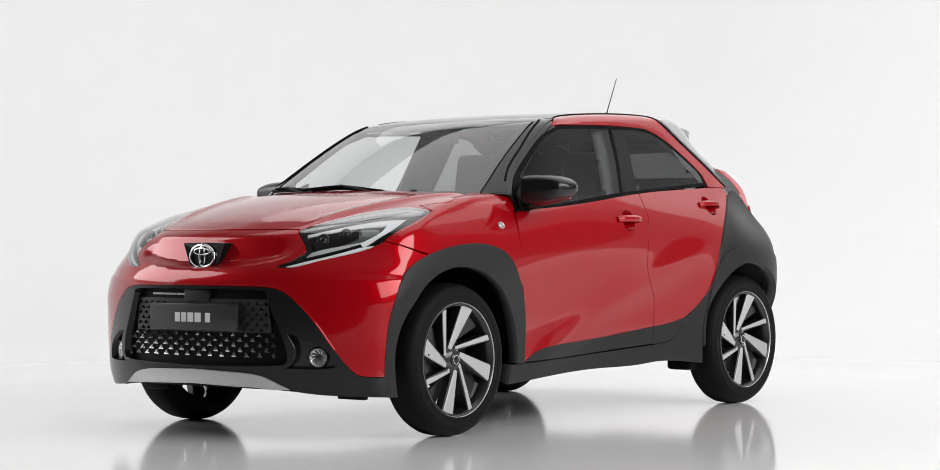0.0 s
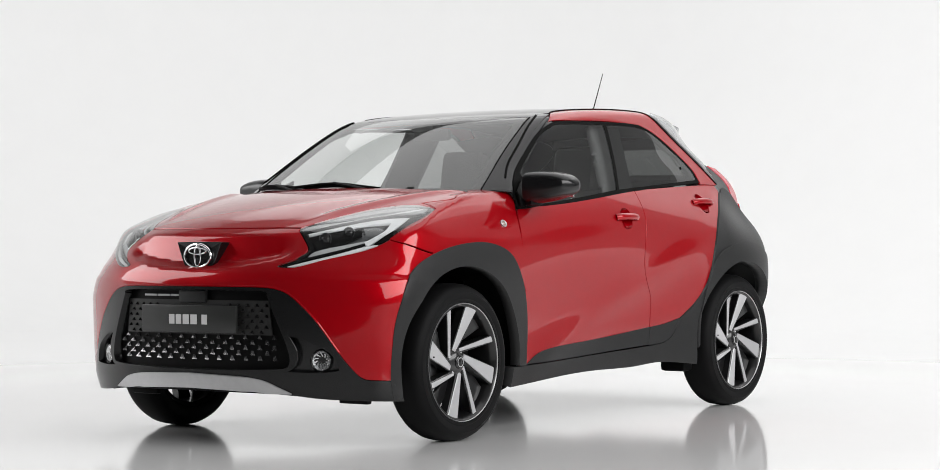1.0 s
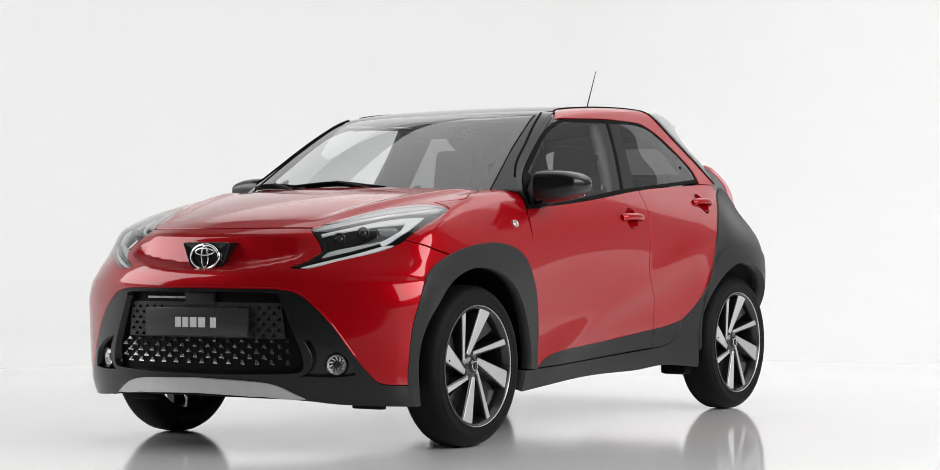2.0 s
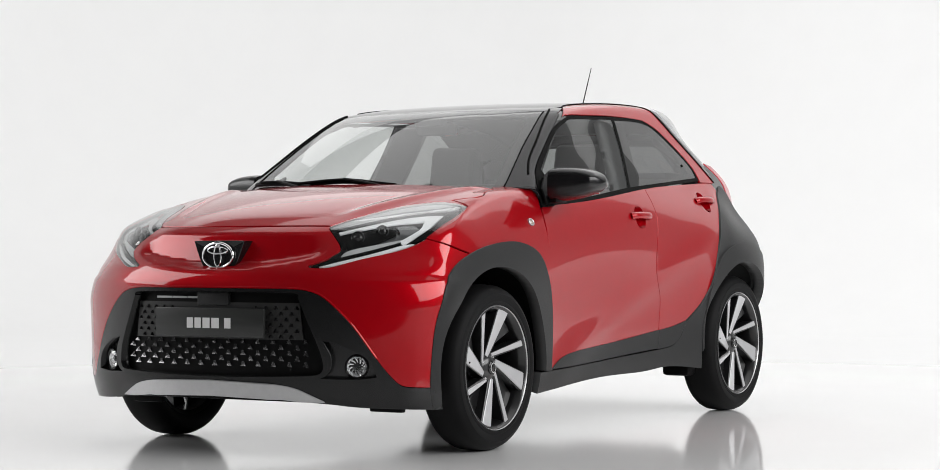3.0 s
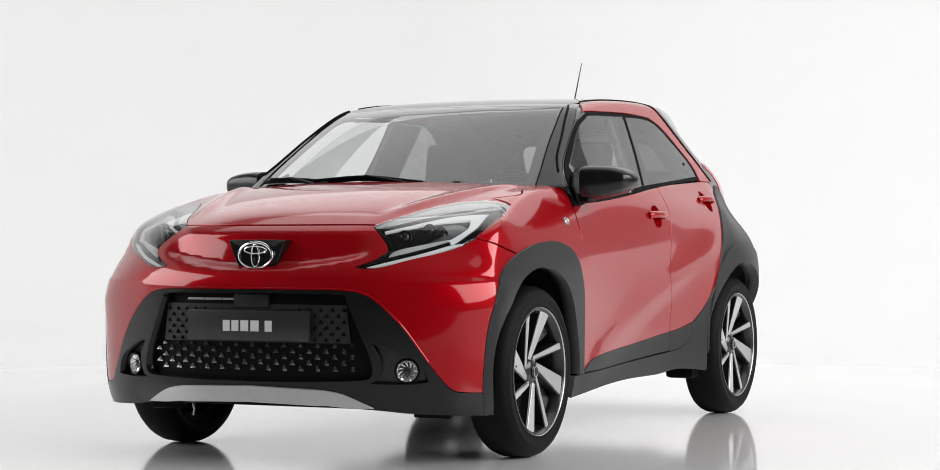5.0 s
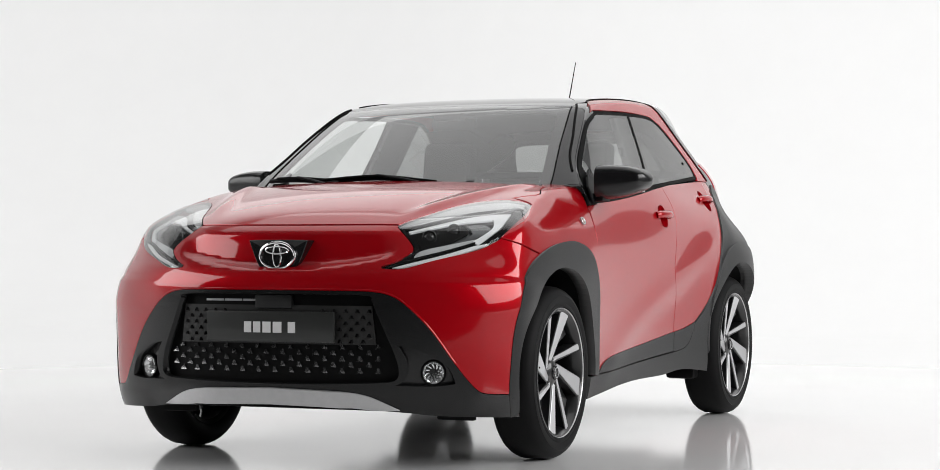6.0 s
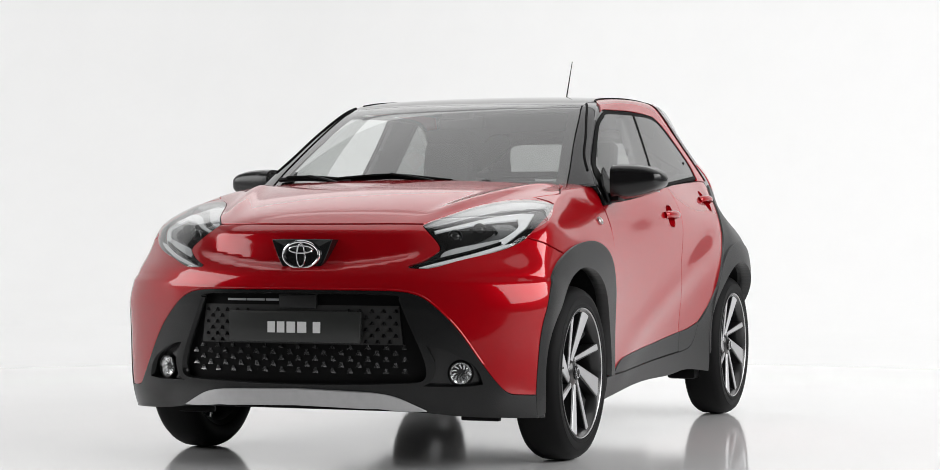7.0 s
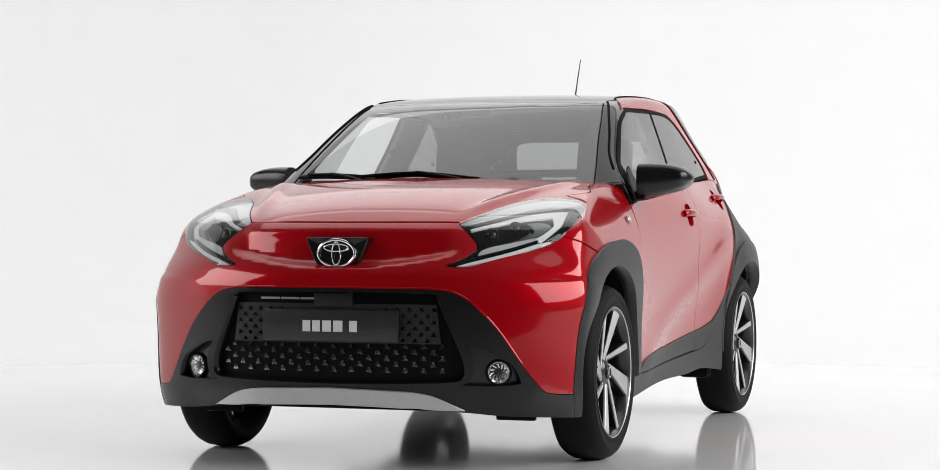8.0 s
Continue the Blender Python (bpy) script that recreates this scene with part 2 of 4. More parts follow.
def lathe(profile, axis="y", segments=64, centre=(0, 0, 0)):
    """A turned shape from (radius, height) pairs."""
    verts, faces, n = [], [], len(profile)
    for i in range(segments):
        c, s = math.cos(math.tau * i / segments), math.sin(math.tau * i / segments)
        for r, h in profile:
            p = (r * c, h, r * s) if axis == "y" else (h, r * c, r * s) if axis == "x" else (r * c, r * s, h)
            verts.append(tuple(a + b for a, b in zip(p, centre)))
    for i in range(segments):
        j = (i + 1) % segments
        for k in range(n - 1):
            faces.append((i * n + k, i * n + k + 1, j * n + k + 1, j * n + k))
    return verts, faces


def tube(points, radius, sides=8, taper=1.0):
    """A round rod along a line of points."""
    pts = [Vector(p) for p in points]
    verts, faces = [], []
    for i, p in enumerate(pts):
        d = (pts[min(i + 1, len(pts) - 1)] - pts[max(i - 1, 0)]).normalized()
        u = d.orthogonal().normalized() if i == 0 else (u - d * u.dot(d)).normalized()
        v, r = d.cross(u), radius * (1 + (taper - 1) * i / max(1, len(pts) - 1))
        verts += [p + r * (math.cos(math.tau * k / sides) * u + math.sin(math.tau * k / sides) * v) for k in range(sides)]
    for i in range(len(pts) - 1):
        for k in range(sides):
            m = (k + 1) % sides
            faces.append((i * sides + k, i * sides + m, (i + 1) * sides + m, (i + 1) * sides + k))
    faces += [tuple(range(sides))[::-1], tuple(range((len(pts) - 1) * sides, len(pts) * sides))]
    return [tuple(v) for v in verts], faces


def line(*pts, n=10):
    """A smooth line through a few points."""
    p = np.array(pts, float)
    if len(p) == 2:
        return [tuple(q) for q in p]
    k = np.concatenate([[0], np.cumsum(np.sqrt(np.linalg.norm((p[1:] - p[:-1]) / np.maximum(np.ptp(p, axis=0), 1e-6), axis=1)))])
    t = np.concatenate([np.linspace(a, b, n, endpoint=False) for a, b in zip(k, k[1:])] + [k[-1:]])
    return list(zip(*(curve(k, p[:, i])(t).tolist() for i in range(p.shape[1]))))


def chain(*lines):
    """One closed outline from lines that follow one another."""
    out = []
    for seg in lines:
        for q in seg:
            if not out or math.dist(q, out[-1]) > 1e-6:
                out.append(tuple(q))
    return out[:-1] if math.dist(out[0], out[-1]) < 1e-6 else out


def mirrored(half):
    """A whole outline from the half on the positive side, which begins and ends on the middle line."""
    return half + [(-a, b) for a, b in half[-2:0:-1]] if abs(half[0][0]) < 1e-6 and abs(half[-1][0]) < 1e-6 else half + [(-a, b) for a, b in half[::-1]]


def inside(points, poly):
    x, y = points[:, 0], points[:, 1]
    p = np.array(poly)
    r = np.zeros(len(points), bool)
    for (ax, ay), (bx, by) in zip(p, np.roll(p, -1, 0)):
        if ay != by:
            r ^= ((ay > y) != (by > y)) & (x < (bx - ax) * (y - ay) / (by - ay) + ax)
    return r


# ways of laying a flat outline onto the body: where each ray starts, and where it goes
def rays(kind, q):
    a, b = q[:, 0], q[:, 1]
    o, z = np.zeros_like(a), np.ones_like(a)
    if kind == "side":                       # (x, z), seen from the car's left
        return np.stack([a, o, b], 1), np.stack([o, z, o], 1), 1.0
    if kind == "top":                        # (y, x), seen from above
        return np.stack([b, a, o + 0.5], 1), np.stack([o, o, z], 1), 1.0
    if kind == "front":                      # (y, z), seen from ahead
        return np.stack([o, a, b], 1), np.stack([z, o, o], 1), 2.1
    if kind == "back":
        return np.stack([o - 0.6, a, b], 1), np.stack([-z, o, o], 1), 1.5
    if kind == "nose":                       # (degrees round an upright axis in the nose, z)
        t = np.radians(a)
        return np.stack([o + 0.9, o, b], 1), np.stack([np.cos(t), np.sin(t), o], 1), 1.4
    if kind == "rump":
        t = np.radians(a)
        return np.stack([o - 0.8, o, b], 1), np.stack([-np.cos(t), np.sin(t), o], 1), 1.4
    axis = {"wing": 0.3, "arch": 0.7}[kind]  # (degrees round a lengthwise axis, x)
    t = np.radians(a)
    return np.stack([b, o, o + axis], 1), np.stack([o, np.sin(t), np.cos(t)], 1), 1.2


UNIT = {"nose": 0.017, "rump": 0.015, "wing": 0.014, "arch": 0.012}


def project(kind, q, f):
    start, way, far = rays(kind, q)
    s = np.linspace(far, 0.02, 160)
    p = start[:, None] + s[None, :, None] * way[:, None]
    v = f(p[..., 0], p[..., 1], p[..., 2])
    hit = v < 0
    i = np.where(hit.any(1), hit.argmax(1), 159)
    lo, hi = s[i], s[np.maximum(i - 1, 0)]
    for _ in range(26):
        mid = 0.5 * (lo + hi)
        m = start + mid[:, None] * way
        neg = f(m[:, 0], m[:, 1], m[:, 2]) < 0
        lo, hi = np.where(neg, mid, lo), np.where(neg, hi, mid)
    return start + lo[:, None] * way


def normals(p, f):
    e, g = 1e-4, []
    for k in range(3):
        d = np.zeros(3)
        d[k] = e
        a, b = p + d, p - d
        g.append(f(a[:, 0], a[:, 1], a[:, 2]) - f(b[:, 0], b[:, 1], b[:, 2]))
    g = np.stack(g, 1)
    return g / np.maximum(np.linalg.norm(g, axis=1, keepdims=True), 1e-9)


def sheet(kind, outline, f, off=0.0, thick=0.012, fine=0.025, holes=(), left=True, crown=0.0):
    """A panel of the body: the outline, laid onto f, with rounded edges that turn inwards by its thickness."""
    unit = np.array([UNIT.get(kind, 1.0), 1.0])
    loops = []
    for poly in (outline, *holes):
        p, ring = np.array(poly) * unit, []
        for a, b in zip(p, np.roll(p, -1, 0)):
            n = max(1, int(np.ceil(np.linalg.norm(b - a) / (fine * 0.8))))
            ring += [a + (b - a) * i / n for i in range(n)]
        loops.append(np.array(ring))
    lo, hi = loops[0].min(0), loops[0].max(0)
    gx, gy = np.meshgrid(np.arange(lo[0] + fine * 0.37, hi[0], fine), np.arange(lo[1] + fine * 0.41, hi[1], fine * 0.866))
    gx = gx + (np.arange(len(gx)) % 2)[:, None] * fine * 0.5
    grid = np.stack([gx.ravel(), gy.ravel()], 1)
    keep = inside(grid, loops[0])
    for h in loops[1:]:
        keep &= ~inside(grid, h)
    edge = np.concatenate(loops)
    grid = grid[keep]
    if len(grid):
        grid = grid[np.array([np.min(np.sum((edge - g) ** 2, 1)) > (0.45 * fine) ** 2 for g in grid], bool)]
    pts, edges, at = np.concatenate([edge, grid]), [], 0
    for r in loops:
        edges += [(at + i, at + (i + 1) % len(r)) for i in range(len(r))]
        at += len(r)
    v2, _, tris, *_ = delaunay_2d_cdt([Vector(p) for p in pts], edges, [], 0, 1e-7)
    v2 = np.array([tuple(v) for v in v2])
    tris = np.array([t for t in tris if len(t) == 3])
    mid = v2[tris].mean(1)
    keep = inside(mid, loops[0])
    for h in loops[1:]:
        keep &= ~inside(mid, h)
    tris = tris[keep]
    p = project(kind, v2 / unit, f)
    nrm = normals(p, f)
    face = nrm.copy()
    if crown:
        away = np.array([np.sqrt(np.min(np.sum((edge - g) ** 2, 1))) for g in v2])
        p = p + nrm * (crown * (1 - (1 - np.clip(away / 0.06, 0, 1)) ** 2))[:, None]
    p = p + nrm * (off(p)[:, None] if callable(off) else off)
    a, b, c = p[tris[:, 0]], p[tris[:, 1]], p[tris[:, 2]]
    flip = np.einsum("ij,ij->i", np.cross(b - a, c - a), nrm[tris[:, 0]]) < 0
    tris[flip] = tris[flip][:, ::-1]
    count = {}
    for t in tris.tolist():
        for i in range(3):
            count[(t[i], t[(i + 1) % 3])] = 1
    rim = [e for e in count if (e[1], e[0]) not in count]
    used = {}
    verts, loop_normals, faces = p.tolist(), [], []
    for t in tris.tolist():
        faces.append(tuple(t))
        loop_normals += [tuple(face[i]) for i in t]
    for a, b in rim:
        for i in (a, b):
            if i not in used:
                used[i] = len(verts)
                verts.append((p[i] - nrm[i] * thick).tolist())
        faces.append((b, a, used[a], used[b]))
        side = np.cross(p[a] - p[b], -nrm[a])
        side = side / max(np.linalg.norm(side), 1e-9)
        loop_normals += [tuple(0.7 * side + 0.7 * nrm[b]), tuple(0.7 * side + 0.7 * nrm[a]), tuple(side), tuple(side)]
    if not left:
        verts = [(x, -y, z) for x, y, z in verts]
        out, k = [], 0
        for q in faces:
            ns = [(x, -y, z) for x, y, z in loop_normals[k:k + len(q)]]
            out += ns[::-1]
            k += len(q)
        loop_normals, faces = out, [q[::-1] for q in faces]
    return verts, faces, loop_normals if not crown else None


def panel(name, mat, parent, kind, outline, f, label="", **more):
    verts, faces, loop_normals = sheet(kind, outline, f, **more)
    mesh = bpy.data.meshes.new(name)
    mesh.from_pydata(verts, [], faces)
    mesh.materials.append(mat)
    for q in mesh.polygons:
        q.use_smooth = True
    if loop_normals:
        mesh.normals_split_custom_set([Vector(v).normalized() for v in loop_normals])
    else:
        mesh.set_sharp_from_angle(angle=radians(40))
    ob = new(name, mesh)
    ob.parent = parent
    return tagged(ob, label)


def pair(name, mat, parent, kind, outline, f, label="", **more):
    return [panel(name, mat, parent, kind, outline, f, label, left=s, **more) for s in (True, False)]


def holder(name, parent=None, at=(0, 0, 0)):
    ob = new(name)
    ob.empty_display_size = 0.1
    ob.location = at
    ob.parent = parent
    return ob


# ---- studio ----
def sweep(name, plan, profile, mat, label):
    """A wall along a plan line; the profile gives (inwards, z)."""
    p = np.array(plan, float)
    d = np.gradient(p, axis=0)
    d = d / np.linalg.norm(d, axis=1, keepdims=True)
    inward = np.stack([-d[:, 1], d[:, 0]], 1)
    verts, faces, n = [], [], len(profile)
    for q, w in zip(p, inward):
        verts += [(q[0] + w[0] * a, q[1] + w[1] * a, z) for a, z in profile]
    for i in range(len(p) - 1):
        for k in range(n):
            m = (k + 1) % n
            faces.append((i * n + k, i * n + m, (i + 1) * n + m, (i + 1) * n + k))
    ob = part(name, (verts, faces), mat, None)
    return tagged(ob, label, "wall", kind="structure")


def studio():
    r, half, high, bend = 5.0, 14.0, 13.0, 7.0
    cove = [(r - r * math.sin(a), r - r * math.cos(a) - 0.012) for a in np.linspace(0, math.pi / 2, 60)] + [(0.0, high), (-0.2, high), (-0.2, -0.05), (r, -0.05)]
    flat = [(0.0, 0.0), (0.0, high), (-0.2, high), (-0.2, -0.05), (0.0, -0.05)]
    corner = [(-half + bend - bend * math.sin(t), half - bend + bend * math.cos(t)) for t in np.linspace(0, math.pi / 2, 40)]
    other = [(-half + bend - bend * math.cos(t), -half + bend - bend * math.sin(t)) for t in np.linspace(0, math.pi / 2, 40)]
    ahead = [(x, half) for x in np.linspace(half, -half + bend, 12)[:-1]] + corner[:31]
    bend_wall = corner[30:] + [(-half, 5.0)]
    back = [(-half, y) for y in np.linspace(5.0, -half + bend, 7)[:-1]] + other + [(x, -half) for x in np.linspace(-half + bend, half, 12)[1:]]
    sweep("wall_back", back, cove, WALL, "seamless white curved studio backdrop")
    # unseen stretch in mid grey, added between white and dark for the door reflections
    sweep("wall_corner", bend_wall, cove, PALE, "added grey corner wall, out of view, toning the door reflections")
    # unseen dark wall, added to keep the car's left side reflections deep
    sweep("wall_side", ahead, cove, DARK_SIDE, "added dark grey side wall, out of view, darkening the door reflections")
    back = ahead[:-1] + bend_wall[:-1] + back
    # added behind the camera so the bumper and grille reflect dark
    sweep("wall_front", [(half, -half), (half, 0), (half, half)], flat, DIM, "added dark grey wall behind the camera, darkening the front reflections")
    # the floor runs up to the foot of the cove
    p = np.array(back)
    d = np.gradient(p, axis=0)
    d = d / np.linalg.norm(d, axis=1, keepdims=True)
    foot = p + np.stack([-d[:, 1], d[:, 0]], 1) * (r - 0.8)
    bm = bmesh.new()
    bm.faces.new([bm.verts.new((min(x, 7.2), y, 0.0)) for x, y in foot])
    bmesh.ops.triangulate(bm, faces=bm.faces[:])
    tagged(part("floor", bm, FLOOR, None), "smooth glossy white studio floor", "floor", kind="structure")
    # unseen dark floor, added where the white stops, to keep bumper reflections dark
    ob = part("floor_front", box((half - 7.2, 2 * half - 2 * r, 0.1), (0.5 * (half + 7.2), 0, -0.054)), DIM, None)
    tagged(ob, "added dark grey floor, out of view, darkening the front reflections", "floor", kind="structure")
    ob = part("ceiling", box((2 * half + 0.4, 2 * half + 0.4, 0.2), (0, 0, high + 0.1)), GREY, None)
    tagged(ob, "plain studio ceiling above the softboxes", "ceiling", kind="structure")


studio()

# ---- the car ----
car = tagged(holder("car"), "glossy red compact hatchback with black roof and grey wheel arch cladding", "car", kind="thing")
STRETCH = 1.012
car.scale = (1.0, 1.0, STRETCH)
FRONT_AXLE, REAR_AXLE, HUB = 1.215, -1.215, 0.334
L = lower_body


def plain_body(x, y, z):
    return lower_body(x, y, z, 0.0)


def arc(cx, cz, r, a, b, n=18):
    return [(cx + r * math.cos(radians(t)), cz + r * math.sin(radians(t))) for t in np.linspace(a, b, n)]


# shared lines
LAMP_LOWER = line((22.5, 0.733), (25.9, 0.731), (31.6, 0.757), (37.5, 0.781), (43.0, 0.807), (47.2, 0.842))
LAMP_INNER = line((25.7, 0.884), (27.6, 0.845), (28.9, 0.806), (28.6, 0.792)) + line((28.6, 0.792), (25.9, 0.764), (22.5, 0.741))
MASK_TOP = line((0, 0.653), (14.3, 0.652), (21.5, 0.647), (24.9, 0.628), (28.2, 0.578), (31.5, 0.509), (35.9, 0.388), (39.5, 0.304), (41.2, 0.283), (43.5, 0.278), (47.8, 0.275))
LAMP_TOP = line((25.7, 0.887), (27.4, 0.900), (32.4, 0.925), (41.0, 0.958), (51.0, 0.980), (58.8, 0.985), (62.6, 0.967))
BONNET_FRONT = line((0, 0.893), (12, 0.8935), (20, 0.894), (25.7, 0.893))
SEAM = line((47.2, 0.842), (50.5, 0.825), (55.0, 0.800), (58.5, 0.784))


def shift(pts, da, db):
    return [(a + da, b + db) for a, b in pts]


def front_end():
    half = chain(shift(BONNET_FRONT, 0, -0.005), shift(LAMP_INNER, -0.25, 0), LAMP_LOWER[::1], shift(SEAM, 0, -0.003),
                 line((58.5, 0.781), (52.5, 0.70), (49.8, 0.60), (48.6, 0.50), (48.0, 0.40), (47.8, 0.277)), shift(MASK_TOP[::-1], 0, 0.003))
    bumper = panel("front_bumper", RED, car, "nose", mirrored(half), L, "glossy red bumper skin around the grille", fine=0.012)
    lip = project("nose", np.array(mirrored([(a, z + 0.005) for a, z in MASK_TOP if a < 36])), L)
    lip = lip - normals(lip, L) * 0.0015
    p = lip[np.argsort(lip[:, 1])]
    part("lip", tube([tuple(q) for q in p.tolist()], 0.0045, 8), RED, bumper, "rolled red lip above the grille")
    half = chain(MASK_TOP, line((47.8, 0.275), (49.6, 0.192)), line((49.6, 0.192), (34.1, 0.203), (27, 0.217), (15.3, 0.236), (0, 0.238)))
    hole = chain(line((0, 0.641), (14, 0.640), (19.3, 0.637), (20.6, 0.622)), line((20.6, 0.622), (22.7, 0.524), (24.9, 0.426), (25.7, 0.36), (25.0, 0.332), (21.5, 0.322), (10, 0.315), (0, 0.313)))
    fog = chain(line((25.7, 0.456), (28.2, 0.448), (30.6, 0.428), (33.4, 0.400), (35.2, 0.362), (36.0, 0.320)), line((36.0, 0.320), (31.5, 0.311), (25.0, 0.314)), line((25.0, 0.314), (27.0, 0.345), (27.3, 0.39), (26.6, 0.425), (25.7, 0.456)))
    for left in (True, False):
        panel("fog_pocket", GLOSSY, car, "nose", [(31 + (p - 31) * 1.08, 0.378 + (q - 0.378) * 1.08) for p, q in fog], L, "gloss black fog lamp pocket", off=-0.038, thick=0.004, left=left)
    panel("front_mask", MASK, car, "nose", mirrored(half), L, "dark grey plastic lower bumper", off=0.002, thick=0.05, fine=0.022, holes=(mirrored(hole), fog, [(-a, b) for a, b in fog[::-1]]))
    # the grille and its rows of studs
    grille = panel("grille", DARK, car, "nose", mirrored([(a * 1.03, 0.478 + (b - 0.478) * 1.05) for a, b in hole]), L, "black grille with rows of raised studs", off=-0.035, thick=0.01)
    stud = None
    for row, z in enumerate((0.447, 0.425, 0.403, 0.381, 0.359)):
        for i in range(-7, 8):
            a = i * 3.6 + (row % 2) * 1.8
            if abs(a) > 23.4:
                continue
            p = project("nose", np.array([[a, z]]), L)
            nr = normals(p, L)[0]
            q = Vector(p[0] - nr * 0.033)
            m = Matrix.Translation(q) @ Vector(nr).to_track_quat("Z", "Y").to_matrix().to_4x4() @ Matrix.Diagonal((0.42, 0.62, 0.55, 1))
            if stud is None:
                v = [(-0.030, -0.012, 0), (0.030, -0.012, 0), (0.012, 0.020, 0), (-0.012, 0.020, 0), (0.006, -0.006, 0.034)]
                f5 = [(0, 1, 4), (1, 2, 4), (2, 3, 4), (3, 0, 4)]
                stud = part("stud", (v, f5), STUD, grille)
                stud.data.set_sharp_from_angle(angle=radians(5))
                ob = stud
            else:
                ob = new("stud", stud.data)
                ob.parent = grille
            ob.matrix_local = m
    small = stud.data.copy()
    small.materials.clear()
    small.materials.append(DARK)
    for side in (1, -1):
        for row, z in enumerate((0.60, 0.578, 0.556, 0.534, 0.512, 0.49, 0.468)):
            for i in range(5):
                a = side * (9.6 + i * 2.3 + (row % 2) * 1.15)
                lim = 20.0 + (0.6 - z) * 22
                if abs(a) > lim or row == 0:
                    continue
                p = project("nose", np.array([[a, z]]), L)
                nr = normals(p, L)[0]
                ob = new("stud", small)
                ob.parent = grille
                ob.matrix_local = Matrix.Translation(Vector(p[0] - nr * 0.0235)) @ Vector(nr).to_track_quat("Z", "Y").to_matrix().to_4x4() @ Matrix.Diagonal((0.33, 0.4, 0.35, 1))
    panel("plate_surround", SURROUND, grille, "nose", chain(line((-20.5, 0.60), (20.5, 0.60)), line((20.5, 0.60), (21.3, 0.458)), line((21.3, 0.458), (-21.3, 0.458))), L, off=-0.024, thick=0.01)
    for a, b in ((-15.5, -11.4), (-11.1, -7.2), (-6.9, -1.6)):
        panel("air_slat", SILVER, grille, "nose", [(a, 0.614), (b, 0.614), (b, 0.622), (a, 0.622)], L, "thin bright air slat", off=-0.03, thick=0.004)
    part("radar_box", box((0.02, 0.152, 0.052), (1.962, 0.004, 0.612), 0.006), PLASTIC, grille, "dark grey sensor box")
    # the plate, with bars where a name stands
    plate = part("plate_panel", box((0.014, 0.526, 0.112), (1.985, 0, 0.521), 0.004), PLATE, car, "dark grey plate with pale bars")
    for i, (y, w) in enumerate(((-0.091, 0.030), (-0.053, 0.030), (-0.012, 0.034), (0.032, 0.036), (0.091, 0.030))):
        part("pale_bar", box((0.002, w, 0.040), (1.993, y, 0.519), 0.0008), WHITE, plate)
    # badge: an upright dark tapered field and plain bright rings
    half = chain(line((0, 0.836), (0.08, 0.836), (0.122, 0.834)), line((0.122, 0.834), (0.109, 0.80), (0.090, 0.757), (0.074, 0.735), (0.045, 0.722), (0, 0.719)))
    edge, n = mirrored(half), len(mirrored(half))
    bow = lambda y: 1.928 - 0.25 * y * y
    v = [(bow(y) - d, y * k, 0.78 + (z - 0.78) * k) for d, k in ((0.06, 1.0), (0.002, 1.0), (0.0, 0.975), (0.001, 0.5)) for y, z in edge] + [(1.925, 0, 0.78)]
    f = [(r * n + i, r * n + (i + 1) % n, (r + 1) * n + (i + 1) % n, (r + 1) * n + i) for r in range(3) for i in range(n)] + [(3 * n + i, 3 * n + (i + 1) % n, 4 * n) for i in range(n)]
    badge = part("badge", (v, f), GLOSSY, car, "gloss black tapered badge field")
    def ring(ry, rz, cy, cz, r):
        pts = [(bow(cy + ry * math.cos(t)) + 0.005, cy + ry * math.cos(t), cz + rz * math.sin(t)) for t in np.linspace(0, math.tau, 49)]
        part("ring", tube(pts, r, 8), CHROME, badge, "chrome oval ring")
    ring(0.072, 0.048, 0, 0.779, 0.0052)
    ring(0.047, 0.014, 0, 0.799, 0.0036)
    ring(0.016, 0.042, 0, 0.779, 0.0036)
    # skid plate
    half = chain(line((0, 0.300), (11.5, 0.294), (15.5, 0.290), (19.1, 0.280), (22, 0.260), (25.9, 0.226)), line((25.9, 0.226), (21.3, 0.227), (15.3, 0.236), (0, 0.244)))
    rise = lambda p: 0.010 + 0.010 * (1 - step(np.abs(p[:, 1]), 0.26, 0.33))
    panel("skid_plate", SILVER, car, "nose", mirrored(half), L, "satin silver skid plate", off=rise, thick=0.03, fine=0.016)
    half = chain(line((0, 0.244), (12, 0.242), (26, 0.222), (33, 0.206)), line((33, 0.206), (33, 0.196), (20, 0.215), (0, 0.222)))
    panel("chin_spoiler", DARK, car, "nose", mirrored(half), L, "black lower lip", off=-0.02, thick=0.1)


